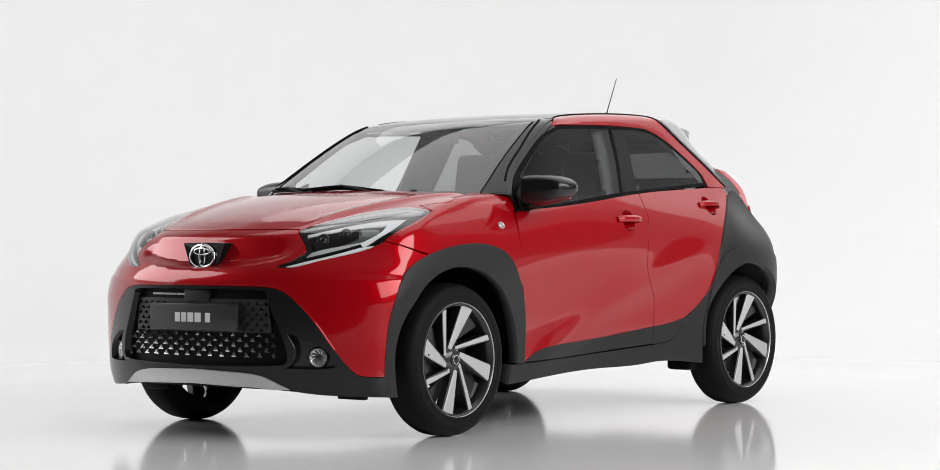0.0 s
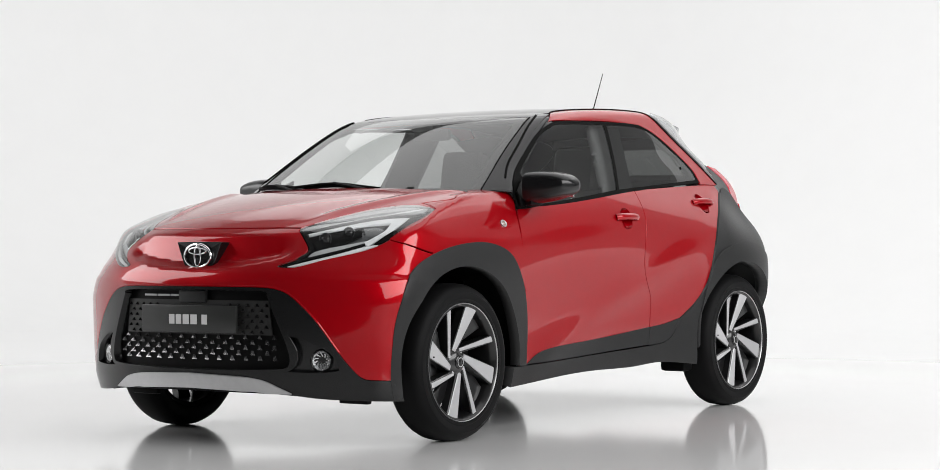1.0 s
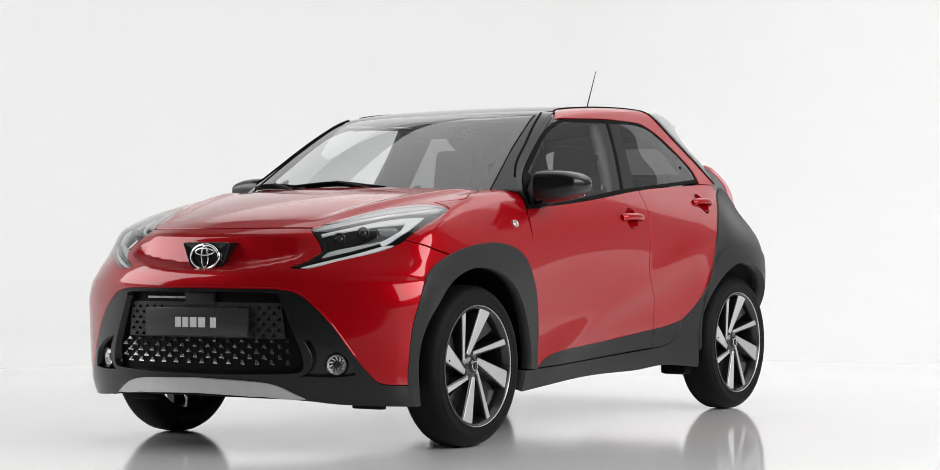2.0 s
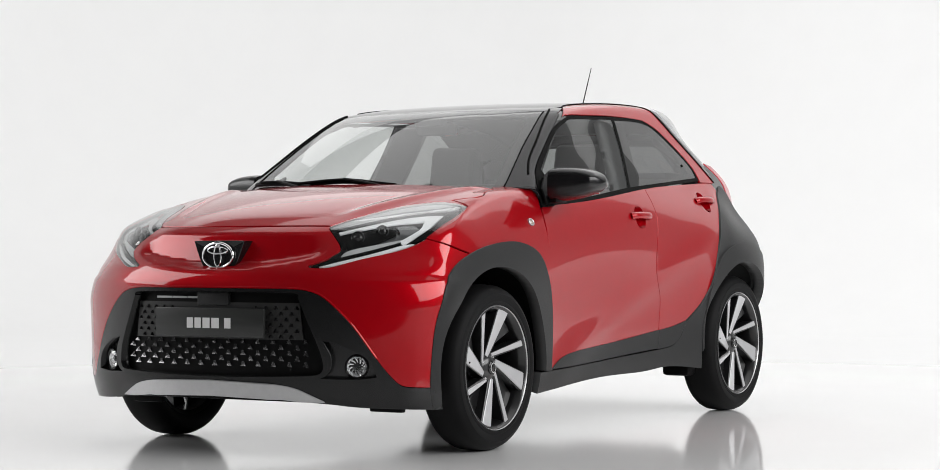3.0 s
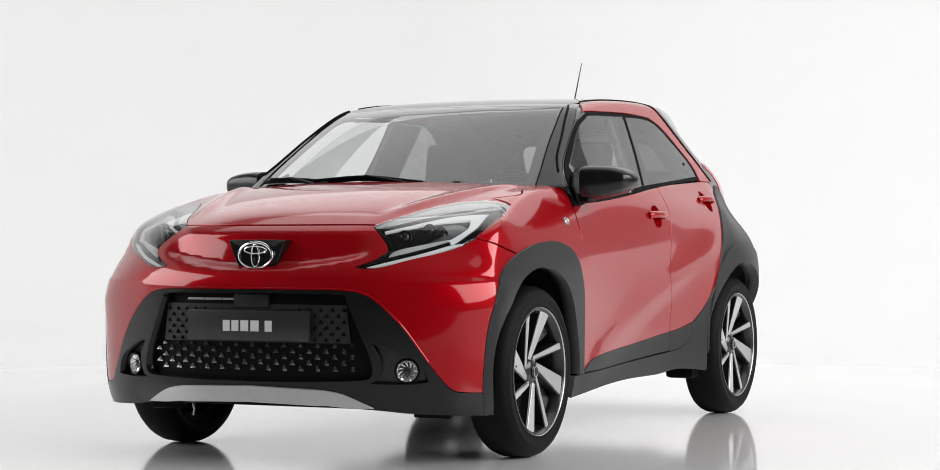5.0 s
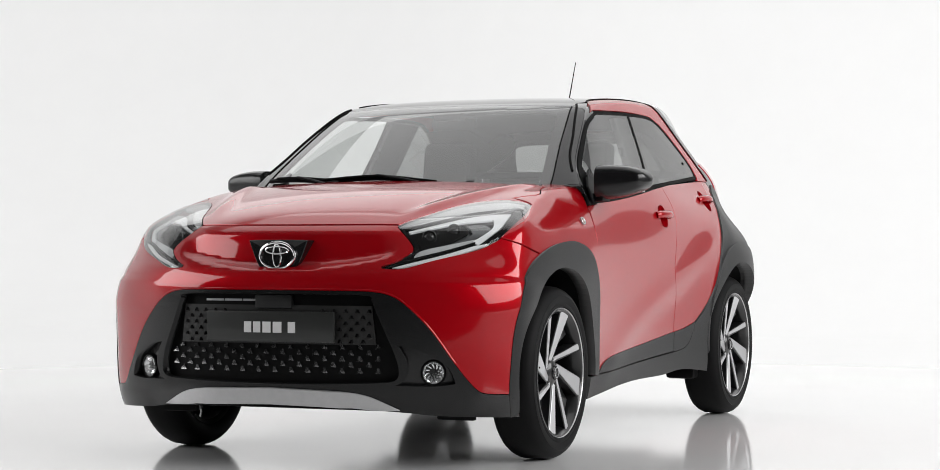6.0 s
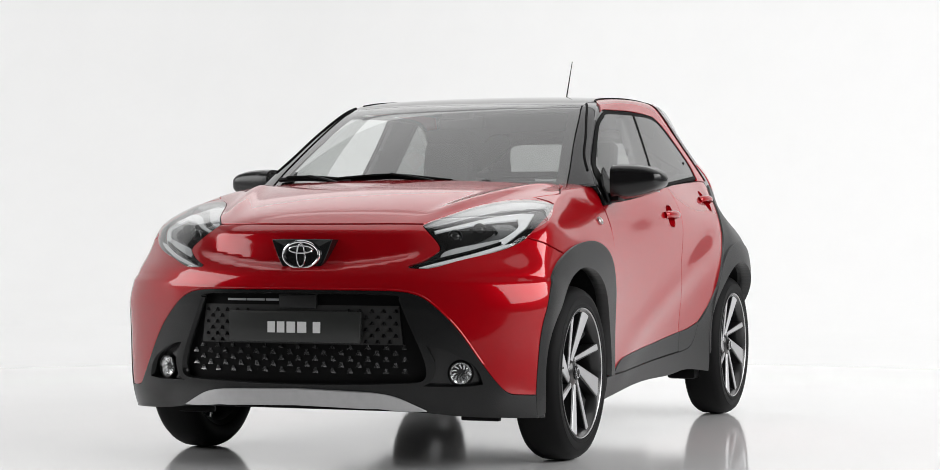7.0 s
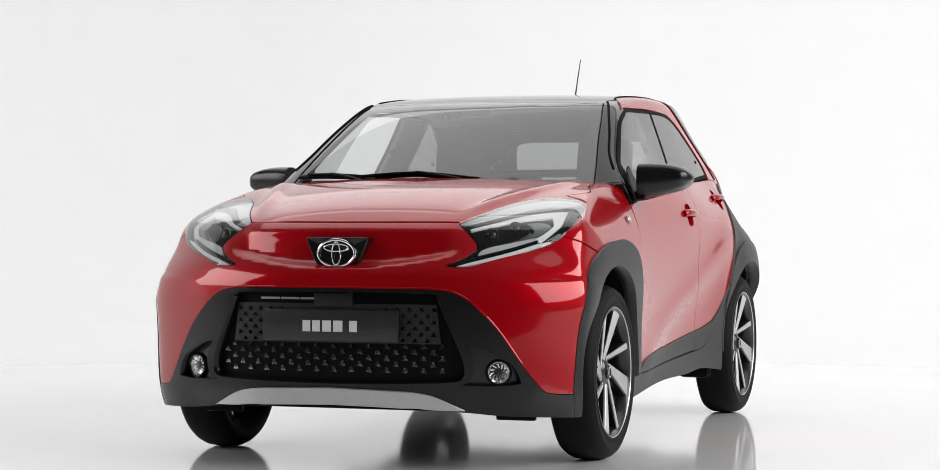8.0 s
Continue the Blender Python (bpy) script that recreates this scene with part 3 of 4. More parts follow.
def fog_lamps():
    for side in (1, -1):
        y = 0.592 * side
        base = holder("fog_lamp", car, (1.835, y, 0.358))
        tagged(base, "round clear fog lamp in a black pocket")
        a = math.radians(24) * side
        m = Matrix.Rotation(a, 4, "Z")
        base.matrix_local = Matrix.Translation((1.838, y, 0.358)) @ m
        part("bezel", lathe([(0.036, -0.045), (0.046, -0.02), (0.047, 0.012), (0.043, 0.016), (0.039, 0.012), (0.037, -0.02)], "x", 40), GLOSSY, base, "gloss black bezel")
        n, v = 22, []
        for k in range(n):
            c, q = math.cos(math.tau * k / n), math.sin(math.tau * k / n)
            for r, d in ((0.0385, 0.011), (0.030, -0.004 if k % 2 else 0.006), (0.017, 0.004 if k % 2 else -0.008), (0.007, -0.004)):
                v.append((d, r * c, r * q))
        f = [(4 * k + j, 4 * k + j + 1, 4 * ((k + 1) % n) + j + 1, 4 * ((k + 1) % n) + j) for k in range(n) for j in range(3)] + [tuple(4 * k + 3 for k in range(n))]
        bowl = part("reflector", (v, f), FOG_BOWL, base, "bright faceted reflector bowl")
        bowl.data.set_sharp_from_angle(angle=radians(4))
        part("lens", lathe([(0.040, 0.013), (0.03, 0.019), (0.015, 0.022), (0.0, 0.023)], "x", 40), LENS, base, "clear convex lens")


def headlights():
    top = LAMP_TOP
    back = line((62.6, 0.967), (58.5, 0.935), (55.0, 0.908), (51.5, 0.886), (47.2, 0.845))
    outline = chain(top, back, LAMP_LOWER[::-1], line((22.5, 0.733), (22.5, 0.741)), LAMP_INNER[::-1])
    crest = ((25.8, 0.881), (28.0, 0.887), (33.7, 0.909), (41.8, 0.935), (47.3, 0.949), (52.0, 0.956))
    # every insert: name, material, words, depth and outline
    inserts = (
        ("upper_band", LAMP_BAND, "grey upper band", -0.006, chain(line((26.0, 0.889), (27.5, 0.899), (32.4, 0.923), (41.0, 0.955), (51.0, 0.976), (58.5, 0.980), (61.5, 0.969)), line((61.5, 0.969), (56.0, 0.960), (47.3, 0.952), (41.8, 0.938), (33.7, 0.912), (28.0, 0.890), (26.0, 0.885)))),
        ("brow", SEAL, "thin black brow", -0.009, chain(line(*crest), line((52.0, 0.956), (47.3, 0.945), (41.8, 0.930), (33.7, 0.903), (28.0, 0.880), (25.8, 0.874)))),
        ("light_guide", LAMP_GUIDE, "pale hooked light guide", -0.014, chain(line((27.9, 0.877), (33.6, 0.900), (41.5, 0.926), (49.7, 0.942), (54.6, 0.945)), line((54.6, 0.945), (50.6, 0.914), (47.0, 0.878), (44.4, 0.848), (42.0, 0.824)), line((42.0, 0.824), (41.2, 0.838)), line((41.2, 0.838), (43.6, 0.860), (46.6, 0.893), (48.6, 0.924)), line((48.6, 0.924), (45.0, 0.920), (40.9, 0.914), (33.5, 0.893), (28.1, 0.871)))),
        ("dark_slot", SEAL, "black slot", -0.007, chain(line((23.2, 0.746), (28.3, 0.773), (34.4, 0.799), (41.5, 0.832)), line((41.5, 0.832), (41.4, 0.827), (34.4, 0.792), (28.4, 0.766), (23.6, 0.742)))),
        ("lower_guide", LAMP_GUIDE, "pale lower light guide", -0.010, chain(line((24.4, 0.741), (28.4, 0.760), (34.4, 0.786), (41.2, 0.819)), line((41.2, 0.819), (44.4, 0.826), (42.0, 0.811), (37.0, 0.787), (31.6, 0.763), (25.5, 0.739)))),
        ("middle_band", LAMP_SILVER, "silver middle band", -0.017, chain(line((28.8, 0.786), (30.4, 0.806), (35.8, 0.827), (42.9, 0.850)), line((42.9, 0.850), (41.5, 0.835), (34.4, 0.802), (28.8, 0.777)))),
        ("lamp_well", SEAL, "black projector well", -0.022, chain(line((28.0, 0.864), (33.5, 0.887), (40.6, 0.905)), line((40.6, 0.905), (41.0, 0.885), (39.4, 0.862), (35.8, 0.836), (30.2, 0.811)), line((30.2, 0.811), (28.0, 0.864)))),
        ("side_bowl", LAMP_GREY, "grey side bowl", -0.020, chain(line((41.4, 0.905), (45.3, 0.908), (46.2, 0.899), (44.6, 0.873), (41.6, 0.850), (38.0, 0.838)), line((38.0, 0.838), (41.6, 0.872), (41.4, 0.905)))),
        ("heel", SEAL, "black heel of the lamp", -0.006, chain(line((58.0, 0.956), (55.0, 0.944), (51.2, 0.912), (47.6, 0.876), (44.8, 0.845), (43.6, 0.826)), line((43.6, 0.826), (47.3, 0.846), (52.2, 0.891), (57.6, 0.931)), line((57.6, 0.931), (58.0, 0.956)))),
        ("rear_corner", SEAL, "black rear corner of the lamp", -0.002, chain(line((59.3, 0.938), (60.9, 0.950), (61.9, 0.965)), line((61.9, 0.965), (60.6, 0.968), (59.2, 0.952), (59.3, 0.938)))),
        ("inner_edge", SEAL, "black inner edge", -0.008, chain(LAMP_INNER[:31], line((28.6, 0.792), (29.9, 0.812), (28.3, 0.853), (26.4, 0.885), (25.7, 0.884)))),
    )
    for left in (True, False):
        lamp = holder("headlight", car, (1.6, 0.6 if left else -0.6, 0.85))
        tagged(lamp, "swept clear headlight with bright inner guides")
        lamp.location = (0, 0, 0)
        panel("housing", LAMP_GREY, lamp, "nose", outline, plain_body, "grey lamp housing", off=-0.036, thick=0.01, left=left, fine=0.02)
        panel("rim_seal", SEAL, lamp, "nose", outline, plain_body, "black seal round the lamp", off=-0.003, thick=0.035, left=left, holes=([(44 + (p - 44) * 0.992 + 0.05, 0.86 + (q - 0.86) * 0.98) for p, q in outline],))
        for name, mat, words, depth, shape in inserts:
            panel(name, mat, lamp, "nose", shape, plain_body, words, off=depth, thick=0.010, left=left, fine=0.015)
        for a, z, r in ((32.0, 0.849, 0.021), (37.4, 0.874, 0.020)):
            p = project("nose", np.array([[a, z]]), plain_body)
            nr = normals(p, plain_body)[0] * 0.3 + np.array([0.9, 0.25, 0.0])
            nr = nr / np.linalg.norm(nr)
            q = p[0] - nr * 0.026
            s = 1 if left else -1
            m = Matrix.Translation((q[0], q[1] * s, q[2])) @ Vector((nr[0], nr[1] * s, nr[2])).to_track_quat("X", "Z").to_matrix().to_4x4()
            v, fc = lathe([(r * 1.25, -0.02), (r * 1.25, 0.006), (r * 1.05, 0.006), (r, 0.0), (r * 0.8, 0.007), (r * 0.4, 0.012), (0.0, 0.013)], "x", 28)
            ob = part("projector", (v, fc), GLOSSY, lamp, "dark round projector lens")
            v, fc = lathe([(r * 1.16, 0.004), (r * 1.22, 0.008), (r * 1.28, 0.004)], "x", 28)
            hoop = part("projector_ring", (v, fc), LAMP_GREY, lamp, "dark grey projector ring")
            hoop.matrix_local = m
            ob.matrix_local = m
        panel("lens", LENS, lamp, "nose", outline, plain_body, "clear lens cover", off=0.001, thick=0.004, left=left, fine=0.014, crown=0.008)


def bonnet_and_wings():
    # bonnet outline as (y, x)
    lip = [(abs(y), x - 0.002) for x, y, z in project("nose", np.array(BONNET_FRONT), L)]
    side = [(abs(y) - 0.003, x - 0.001) for x, y, z in project("nose", np.array(LAMP_TOP[2:60:3]), plain_body)]
    half = chain(lip, side, line(side[-1], (0.668, 1.268)),
                 line((0.668, 1.268), (0.722, 1.165)), line((0.722, 1.165), (0.725, 1.12), (0.70, 1.05), (0.68, 0.95)), line((0.68, 0.95), (0.5, 0.99), (0.25, 1.015), (0, 1.02)))
    panel("bonnet", RED, car, "top", mirrored(half), L, "glossy red bonnet", fine=0.02)
    # wing outline as (degrees, x); it follows the bonnet's side, the lamp and the bumper seam with a small gap
    def turned(points, gap):
        return [(math.degrees(math.atan2(abs(y), z - 0.3)) + gap, x) for x, y, z in points]
    rear = turned(project("top", np.array(line((0.722, 1.165), (0.725, 1.12), (0.70, 1.05), (0.68, 0.95))), L), 0.35)
    tip = turned(project("top", np.array(line((0.672, 1.262), (0.722, 1.165))), L), 0.35)
    seam = turned(project("nose", np.array(SEAM), L), -0.3)
    wing = chain(tip[::-1], line(tip[0], (48.5, 1.280)), line((48.5, 1.280), (51.4, 1.425), (52.5, 1.50), seam[0]), seam, line(seam[-1], (61, 1.41)),
                 line((61, 1.41), (61, 1.26), (61, 1.083), (61, 0.94), (63, 0.83), (67, 0.73), (69, 0.705)), line((69, 0.705), (62, 0.735), (56.0, 0.748), (51.0, 0.73), (48, 0.705), (45.5, 0.68)),
                 line((45.5, 0.68), (42, 0.74), (40.2, 0.86), rear[-1]), rear[::-1])
    pair("wing", RED, car, "wing", wing, L, "glossy red front wing", fine=0.022)
    tail = chain(line((0.690, 0.297), (0.688, 0.36), (0.693, 0.50), (0.711, 0.63)), line((0.711, 0.63), (0.765, 0.63)), line((0.765, 0.63), (0.742, 0.50), (0.738, 0.292)), line((0.738, 0.292), (0.690, 0.297)))
    pair("wing_foot", RED, car, "side", tail, L, "red foot of the wing behind the wheel", off=-0.002, thick=0.008)
    for side in (1, -1):
        ob = holder("side_indicator", car)
        seat_at = project("side", np.array([[0.858, 0.909]]), L)
        out = normals(seat_at, L)[0]
        spot = Vector(seat_at[0]) + Vector(out) * 0.003
        ob.matrix_local = Matrix.Translation((spot.x, spot.y * side, spot.z)) @ Vector((out[0] * side, out[1], out[2] * side)).to_track_quat("Y", "Z").to_matrix().to_4x4()
        tagged(ob, "small chrome-rimmed clear side indicator")
        v, f = lathe([(0.017, -0.012), (0.017, 0.003), (0.0145, 0.005), (0.0115, 0.003)], "y", 24)
        part("bezel", ([(x * 1.2, y * side, z) for x, y, z in v], f), SILVER, ob)
        v, f = lathe([(0.0118, 0.002), (0.007, 0.005), (0.0, 0.006)], "y", 24)
        part("lens", ([(x * 1.2, y * side, z) for x, y, z in v], f), AMBER, ob)


def round_hole(x, z, r=0.049):
    return [(x + r * math.cos(t), z + r * math.sin(t)) for t in np.linspace(0, math.tau, 32, endpoint=False)]


def doors():
    front_seam = line((0.685, 0.297), (0.683, 0.36), (0.688, 0.50), (0.712, 0.65), (0.744, 0.80), (0.732, 0.90), (0.690, 0.978))
    belt_f = line((0.690, 0.978), (0.303, 1.003), (-0.204, 1.056), (-0.335, 1.068))
    mid_seam = line((-0.335, 1.068), (-0.322, 0.93), (-0.305, 0.841), (-0.305, 0.72), (-0.375, 0.60), (-0.425, 0.50), (-0.425, 0.40), (-0.405, 0.336))
    low_f = line((-0.405, 0.336), (0.06, 0.315), (0.365, 0.304), (0.685, 0.297))
    red_rear = line((-1.265, 1.080), (-1.125, 0.988), (-0.995, 0.88), (-0.935, 0.775), (-0.885, 0.63), (-0.79, 0.523), (-0.674, 0.454))
    for left in (True, False):
        s = 1 if left else -1
        door = panel("front_door", RED, car, "side", chain(front_seam, belt_f, mid_seam, low_f), L, "glossy red front door", left=left, holes=(round_hole(-0.150, 0.937),))
        trim = chain(line((0.690, 0.292), (0.60, 0.335), (0.50, 0.355), (0.35, 0.366), (0.03, 0.382), (-0.424, 0.420)), line((-0.424, 0.420), (-0.405, 0.334)), low_f)
        panel("lower_trim", PLASTIC, door, "side", trim, L, "grey plastic lower door trim", left=left, off=0.006, thick=0.014)
        panel("door_lining", LINING, door, "side", chain(front_seam, belt_f, mid_seam, low_f), L, "", left=left, off=-0.07, thick=0.01, fine=0.05)
        back = panel("rear_door", RED, car, "side", chain(shift(mid_seam, -0.006, 0)[::-1], line((-0.341, 1.068), (-0.47, 1.079)), line((-0.47, 1.079), (-0.80, 1.096), (-1.066, 1.109), (-1.16, 1.113), (-1.24, 1.111)), line((-1.24, 1.111), (-1.265, 1.080)), red_rear, line((-0.674, 0.454), (-0.62, 0.385), (-0.547, 0.349), (-0.411, 0.336))), L, "glossy red rear door", left=left, holes=(round_hole(-0.985, 1.016),))
        trim = chain(line((-0.430, 0.420), (-0.55, 0.432), (-0.676, 0.456)), line((-0.676, 0.456), (-0.62, 0.383), (-0.547, 0.347), (-0.411, 0.334)))
        panel("lower_trim", PLASTIC, back, "side", trim, L, "grey plastic lower door trim", left=left, off=0.006, thick=0.014)
        panel("door_lining", LINING, back, "side", chain(line((-0.34, 1.06), (-1.1, 1.10), (-1.0, 0.86), (-0.845, 0.56), (-0.674, 0.454), (-0.43, 0.36))), L, "", left=left, off=-0.07, thick=0.01, fine=0.05)
        for seam in (mid_seam, front_seam):
            strip = shift(seam, 0.022, 0) + shift(seam, -0.026, 0)[::-1]
            panel("door_gap", SEAL, car, "side", strip, L, "black door gap", left=left, off=-0.013, thick=0.003, fine=0.03)
        for base, x, z in ((door, -0.150, 0.937), (back, -0.985, 1.016)):
            p = project("side", np.array([[x, z]]), L)
            nr = normals(p, L)[0]
            m = Matrix.Translation((p[0][0], p[0][1] * s, p[0][2])) @ Matrix.Rotation(math.asin(nr[2]) * s, 4, "X")
            cup = [(math.cos(t), math.sin(t)) for t in np.linspace(0, math.tau, 36, endpoint=False)]
            n, rings = len(cup), ((0.051, 0.0), (0.049, -0.004), (0.044, -0.012), (0.032, -0.022), (0.016, -0.027))
            v = [(c * r, d * s, q * r) for r, d in rings for c, q in cup]
            f = [(k * n + i, k * n + (i + 1) % n, (k + 1) * n + (i + 1) % n, (k + 1) * n + i) for k in range(4) for i in range(n)] + [tuple(range(4 * n, 5 * n))]
            ob = part("handle_cup", (v, f), RED, base, "red scooped handle recess")
            ob.matrix_local = m
            grip = [(0.088, 0.000), (0.07, 0.009), (0.03, 0.015), (-0.03, 0.017), (-0.07, 0.013), (-0.092, 0.002)]
            pts = line(*[(a, b * s, 0.004) for a, b in grip])
            v, f = tube(pts, 0.0125, 10)
            v = [(a, b, c * 1.25) for a, b, c in v]
            ob = part("handle", (v, f), RED, base, "red pull handle")
            ob.matrix_local = m
    # grey quarter panel behind the red, with the rear arch cut out
    quarter = chain(shift(red_rear, -0.004, -0.004)[::-1], line((-1.275, 1.068), (-1.33, 1.10), (-1.42, 1.07)), line((-1.42, 1.07), (-1.53, 0.97), (-1.60, 0.80), (-1.615, 0.60), (-1.60, 0.52)),
                    [(x, z) for x, z in arc(REAR_AXLE, HUB, 0.40, 160, -4)], line((-0.815, 0.306), (-0.822, 0.226)), line((-0.822, 0.226), (-0.467, 0.25), (-0.232, 0.238), (0.08, 0.238), (0.497, 0.222), (0.81, 0.203)),
                    line((0.81, 0.203), (0.80, 0.288)), line((0.80, 0.288), (0.685, 0.290), (0.365, 0.298), (0.06, 0.309), (-0.405, 0.329), (-0.547, 0.342)), line((-0.547, 0.342), (-0.620, 0.376), (-0.678, 0.448)))
    pair("quarter_panel", PLASTIC, car, "side", quarter, L, "dark grey rear quarter panel running into the sill", off=0.006, thick=0.06)


def arches():
    inner = [(1.207 + 0.446 * math.cos(radians(t)), HUB + 0.008 + 0.388 * math.sin(radians(t))) for t in np.linspace(-20, 187, 44)]
    outer = line((0.707, 0.292), (0.703, 0.335), (0.692, 0.45), (0.722, 0.59), (0.788, 0.70), (0.848, 0.768), (0.93, 0.807), (1.04, 0.826), (1.13, 0.827), (1.28, 0.813), (1.42, 0.781), (1.54, 0.735), (1.61, 0.682), (1.655, 0.61), (1.682, 0.507), (1.692, 0.40), (1.69, 0.274), (1.66, 0.192))
    front = chain(inner, line(inner[-1], (0.707, 0.292)), outer, line((1.66, 0.192), inner[0]))
    for left in (True, False):
        panel("arch_trim", PLASTIC, car, "side", front, L, "grey plastic wheel arch cladding", off=lambda p: 0.003 + 0.012 * (1 - step(p[:, 0], 1.52, 1.67)), thick=0.05, left=left, fine=0.023)
    inner = arc(REAR_AXLE, HUB + 0.006, 0.386, -18, 168, 44)
    outer = line((-1.612, 0.42), (-1.615, 0.50), (-1.605, 0.60), (-1.57, 0.70), (-1.45, 0.79), (-1.26, 0.822), (-1.08, 0.798), (-0.955, 0.745), (-0.885, 0.62), (-0.858, 0.50), (-0.848, 0.40), (-0.843, 0.32))
    inner = inner[3:]
    rear = chain(inner, line(inner[-1], (-1.612, 0.42)), outer, line((-0.843, 0.32), inner[0]))
    for left in (True, False):
        panel("arch_trim", PLASTIC, car, "side", rear, L, "grey plastic wheel arch cladding", off=lambda p: 0.005 + 0.008 * step(p[:, 2], 0.34, 0.62), thick=0.05, left=left, fine=0.02)
    for x in (FRONT_AXLE, REAR_AXLE):
        for s in (1, -1):
            v, f = [], []
            ring = [(x + (a - x) * (1.14 if x > 0 else 1.0), c) for a, c in arc(x, HUB, 0.412, -8, 188 if x > 0 else 170, 40)]
            for y in (0.80, 0.52):
                v += [(a, (min(y, 0.80 - 0.7 * max(0.0, -1.50 - a)) if x < 0 else y) * s, b) for a, b in ring]
            n = len(ring)
            v.append((x, 0.52 * s, HUB))
            f = [(i, i + 1, n + i + 1, n + i) for i in range(n - 1)] + [(n + i, n + i + 1, 2 * n) for i in range(n - 1)]
            part("wheel_liner", (v, f), DARK, car, "black wheel well liner")


def cabin_panels():
    half = chain(line((0, 1.045), (0.40, 1.045), (0.655, 1.048)), line((0.655, 1.048), (0.640, 1.11), (0.598, 1.235), (0.566, 1.33), (0.536, 1.400)), line((0.536, 1.400), (0.3, 1.408), (0, 1.410)))
    panel("windscreen", SCREEN, car, "front", mirrored(half), cabin, "lightly tinted windscreen", thick=0.006, fine=0.03)
    inner = [(a * 0.93, 1.235 + (b - 1.235) * 0.88) for a, b in mirrored(half)]
    panel("screen_border", SEAL, car, "front", mirrored(half), cabin, "black printed screen border", off=-0.007, thick=0.003, fine=0.03, holes=(inner,))
    # pillars and roof as (degrees, x)
    edge = project("front", np.array(line((0.655, 1.048), (0.640, 1.11), (0.598, 1.235), (0.566, 1.33), (0.536, 1.400))), cabin)
    edge = [(math.degrees(math.atan2(y + 0.001, z - 0.7)), x - 0.004) for x, y, z in edge]
    pillar = chain(edge, line(edge[-1], (36.6, 0.165)), line((36.6, 0.165), (37.8, 0.118)), line((37.8, 0.118), (42.0, 0.268), (50.4, 0.485), (56.4, 0.615), (60.0, 0.668), (65.2, 0.705)))
    pair("pillar", BLACK, car, "arch", pillar, cabin, "gloss black windscreen pillar", fine=0.018)
    # a fine seal along the screen and a broad one down the pillar, in front of the door
    door_edge = line((37.4, 0.20), (42.5, 0.345), (48.7, 0.487), (54.0, 0.60), (59.6, 0.685))
    for trace, radius in ((edge, 0.003), (door_edge, 0.0055)):
        p = project("arch", np.array([(a - 0.15, x) for a, x in trace]), cabin)
        p = p + normals(p, cabin) * 0.001
        for s in (1, -1):
            part("pillar_seal", tube([(q[0], q[1] * s, q[2]) for q in p.tolist()], radius, 6), SEAL, car, "black rubber seal along the pillar")
    filler = chain(line((36.0, 0.118), (40.4, 0.268), (48.6, 0.50), (54.4, 0.63), (57.4, 0.676), (62.6, 0.712)), line((62.6, 0.712), (67.5, 0.70)), line((67.5, 0.70), (65.0, 0.665), (61.0, 0.60), (53.2, 0.455), (44.8, 0.262), (41.5, 0.15)), line((41.5, 0.15), (36.0, 0.118)))
    pair("pillar_trim", BLACK, car, "arch", filler, cabin, "gloss black trim behind the windscreen pillar", off=-0.007, thick=0.004, fine=0.018)
    header = [(math.degrees(math.atan2(max(0.0, y), z - 0.7)), x - 0.003) for x, y, z in project("front", np.array(line((0, 1.410), (0.3, 1.408), (0.536, 1.400))), cabin)]
    half = chain(header, line(header[-1], (36.4, 0.165)), line((36.4, 0.165), (36.6, 0.09), (35.0, -0.036), (34.2, -0.30), (34.0, -0.60), (34.1, -0.76)), line((34.1, -0.76), (36.9, -0.80), (41.8, -0.915), (45.6, -1.017), (50.0, -1.125), (55.5, -1.232)), line((55.5, -1.232), (52, -1.30), (45, -1.27), (40.0, -1.255), (34, -1.29)), line((34, -1.29), (20, -1.375), (0, -1.40)))
    panel("roof", BLACK, car, "arch", mirrored(half), cabin, "gloss black roof", fine=0.03)
    panel("headliner", LINING, car, "arch", mirrored([(min(a, 36), max(-1.2, min(b, 0.21))) for a, b in half]), cabin, "grey roof lining", off=-0.05, thick=0.006, fine=0.05)
    top = line((37.6, 0.105), (35.4, -0.036), (34.6, -0.30), (34.4, -0.60), (34.4, -0.76))
    tail = line((34.4, -0.76), (37.2, -0.80), (42.3, -0.915), (46.3, -1.017), (51.1, -1.125), (56.6, -1.232), (58.6, -1.27))
    low = line((58.6, -1.27), (58.9, -1.084))
    dlo = line((58.9, -1.084), (56.0, -1.067), (53.6, -1.046), (47.3, -0.918), (42.3, -0.765), (40.2, -0.64)) + line((40.2, -0.64), (40.0, -0.33), (40.4, -0.05), (40.8, 0.125), (41.6, 0.19))
    for s in (1, -1):
        rail = project("arch", np.array([(a - 0.25, x) for a, x in line((37.4, 0.098), (35.2, -0.036), (34.4, -0.30), (34.2, -0.60), (34.2, -0.76)) + tail[1:]]), cabin)
        up = normals(rail, cabin)
        part("roof_trim", tube([(p[0], p[1] * s, p[2]) for p in (rail + up * 0.001).tolist()], 0.0038, 6), SEAL, car, "thin black roof trim")
    pair("side_frame", RED, car, "arch", chain(top, tail, low, dlo, line((41.6, 0.19), (37.6, 0.105))), cabin, "glossy red frame over the side windows", fine=0.011)
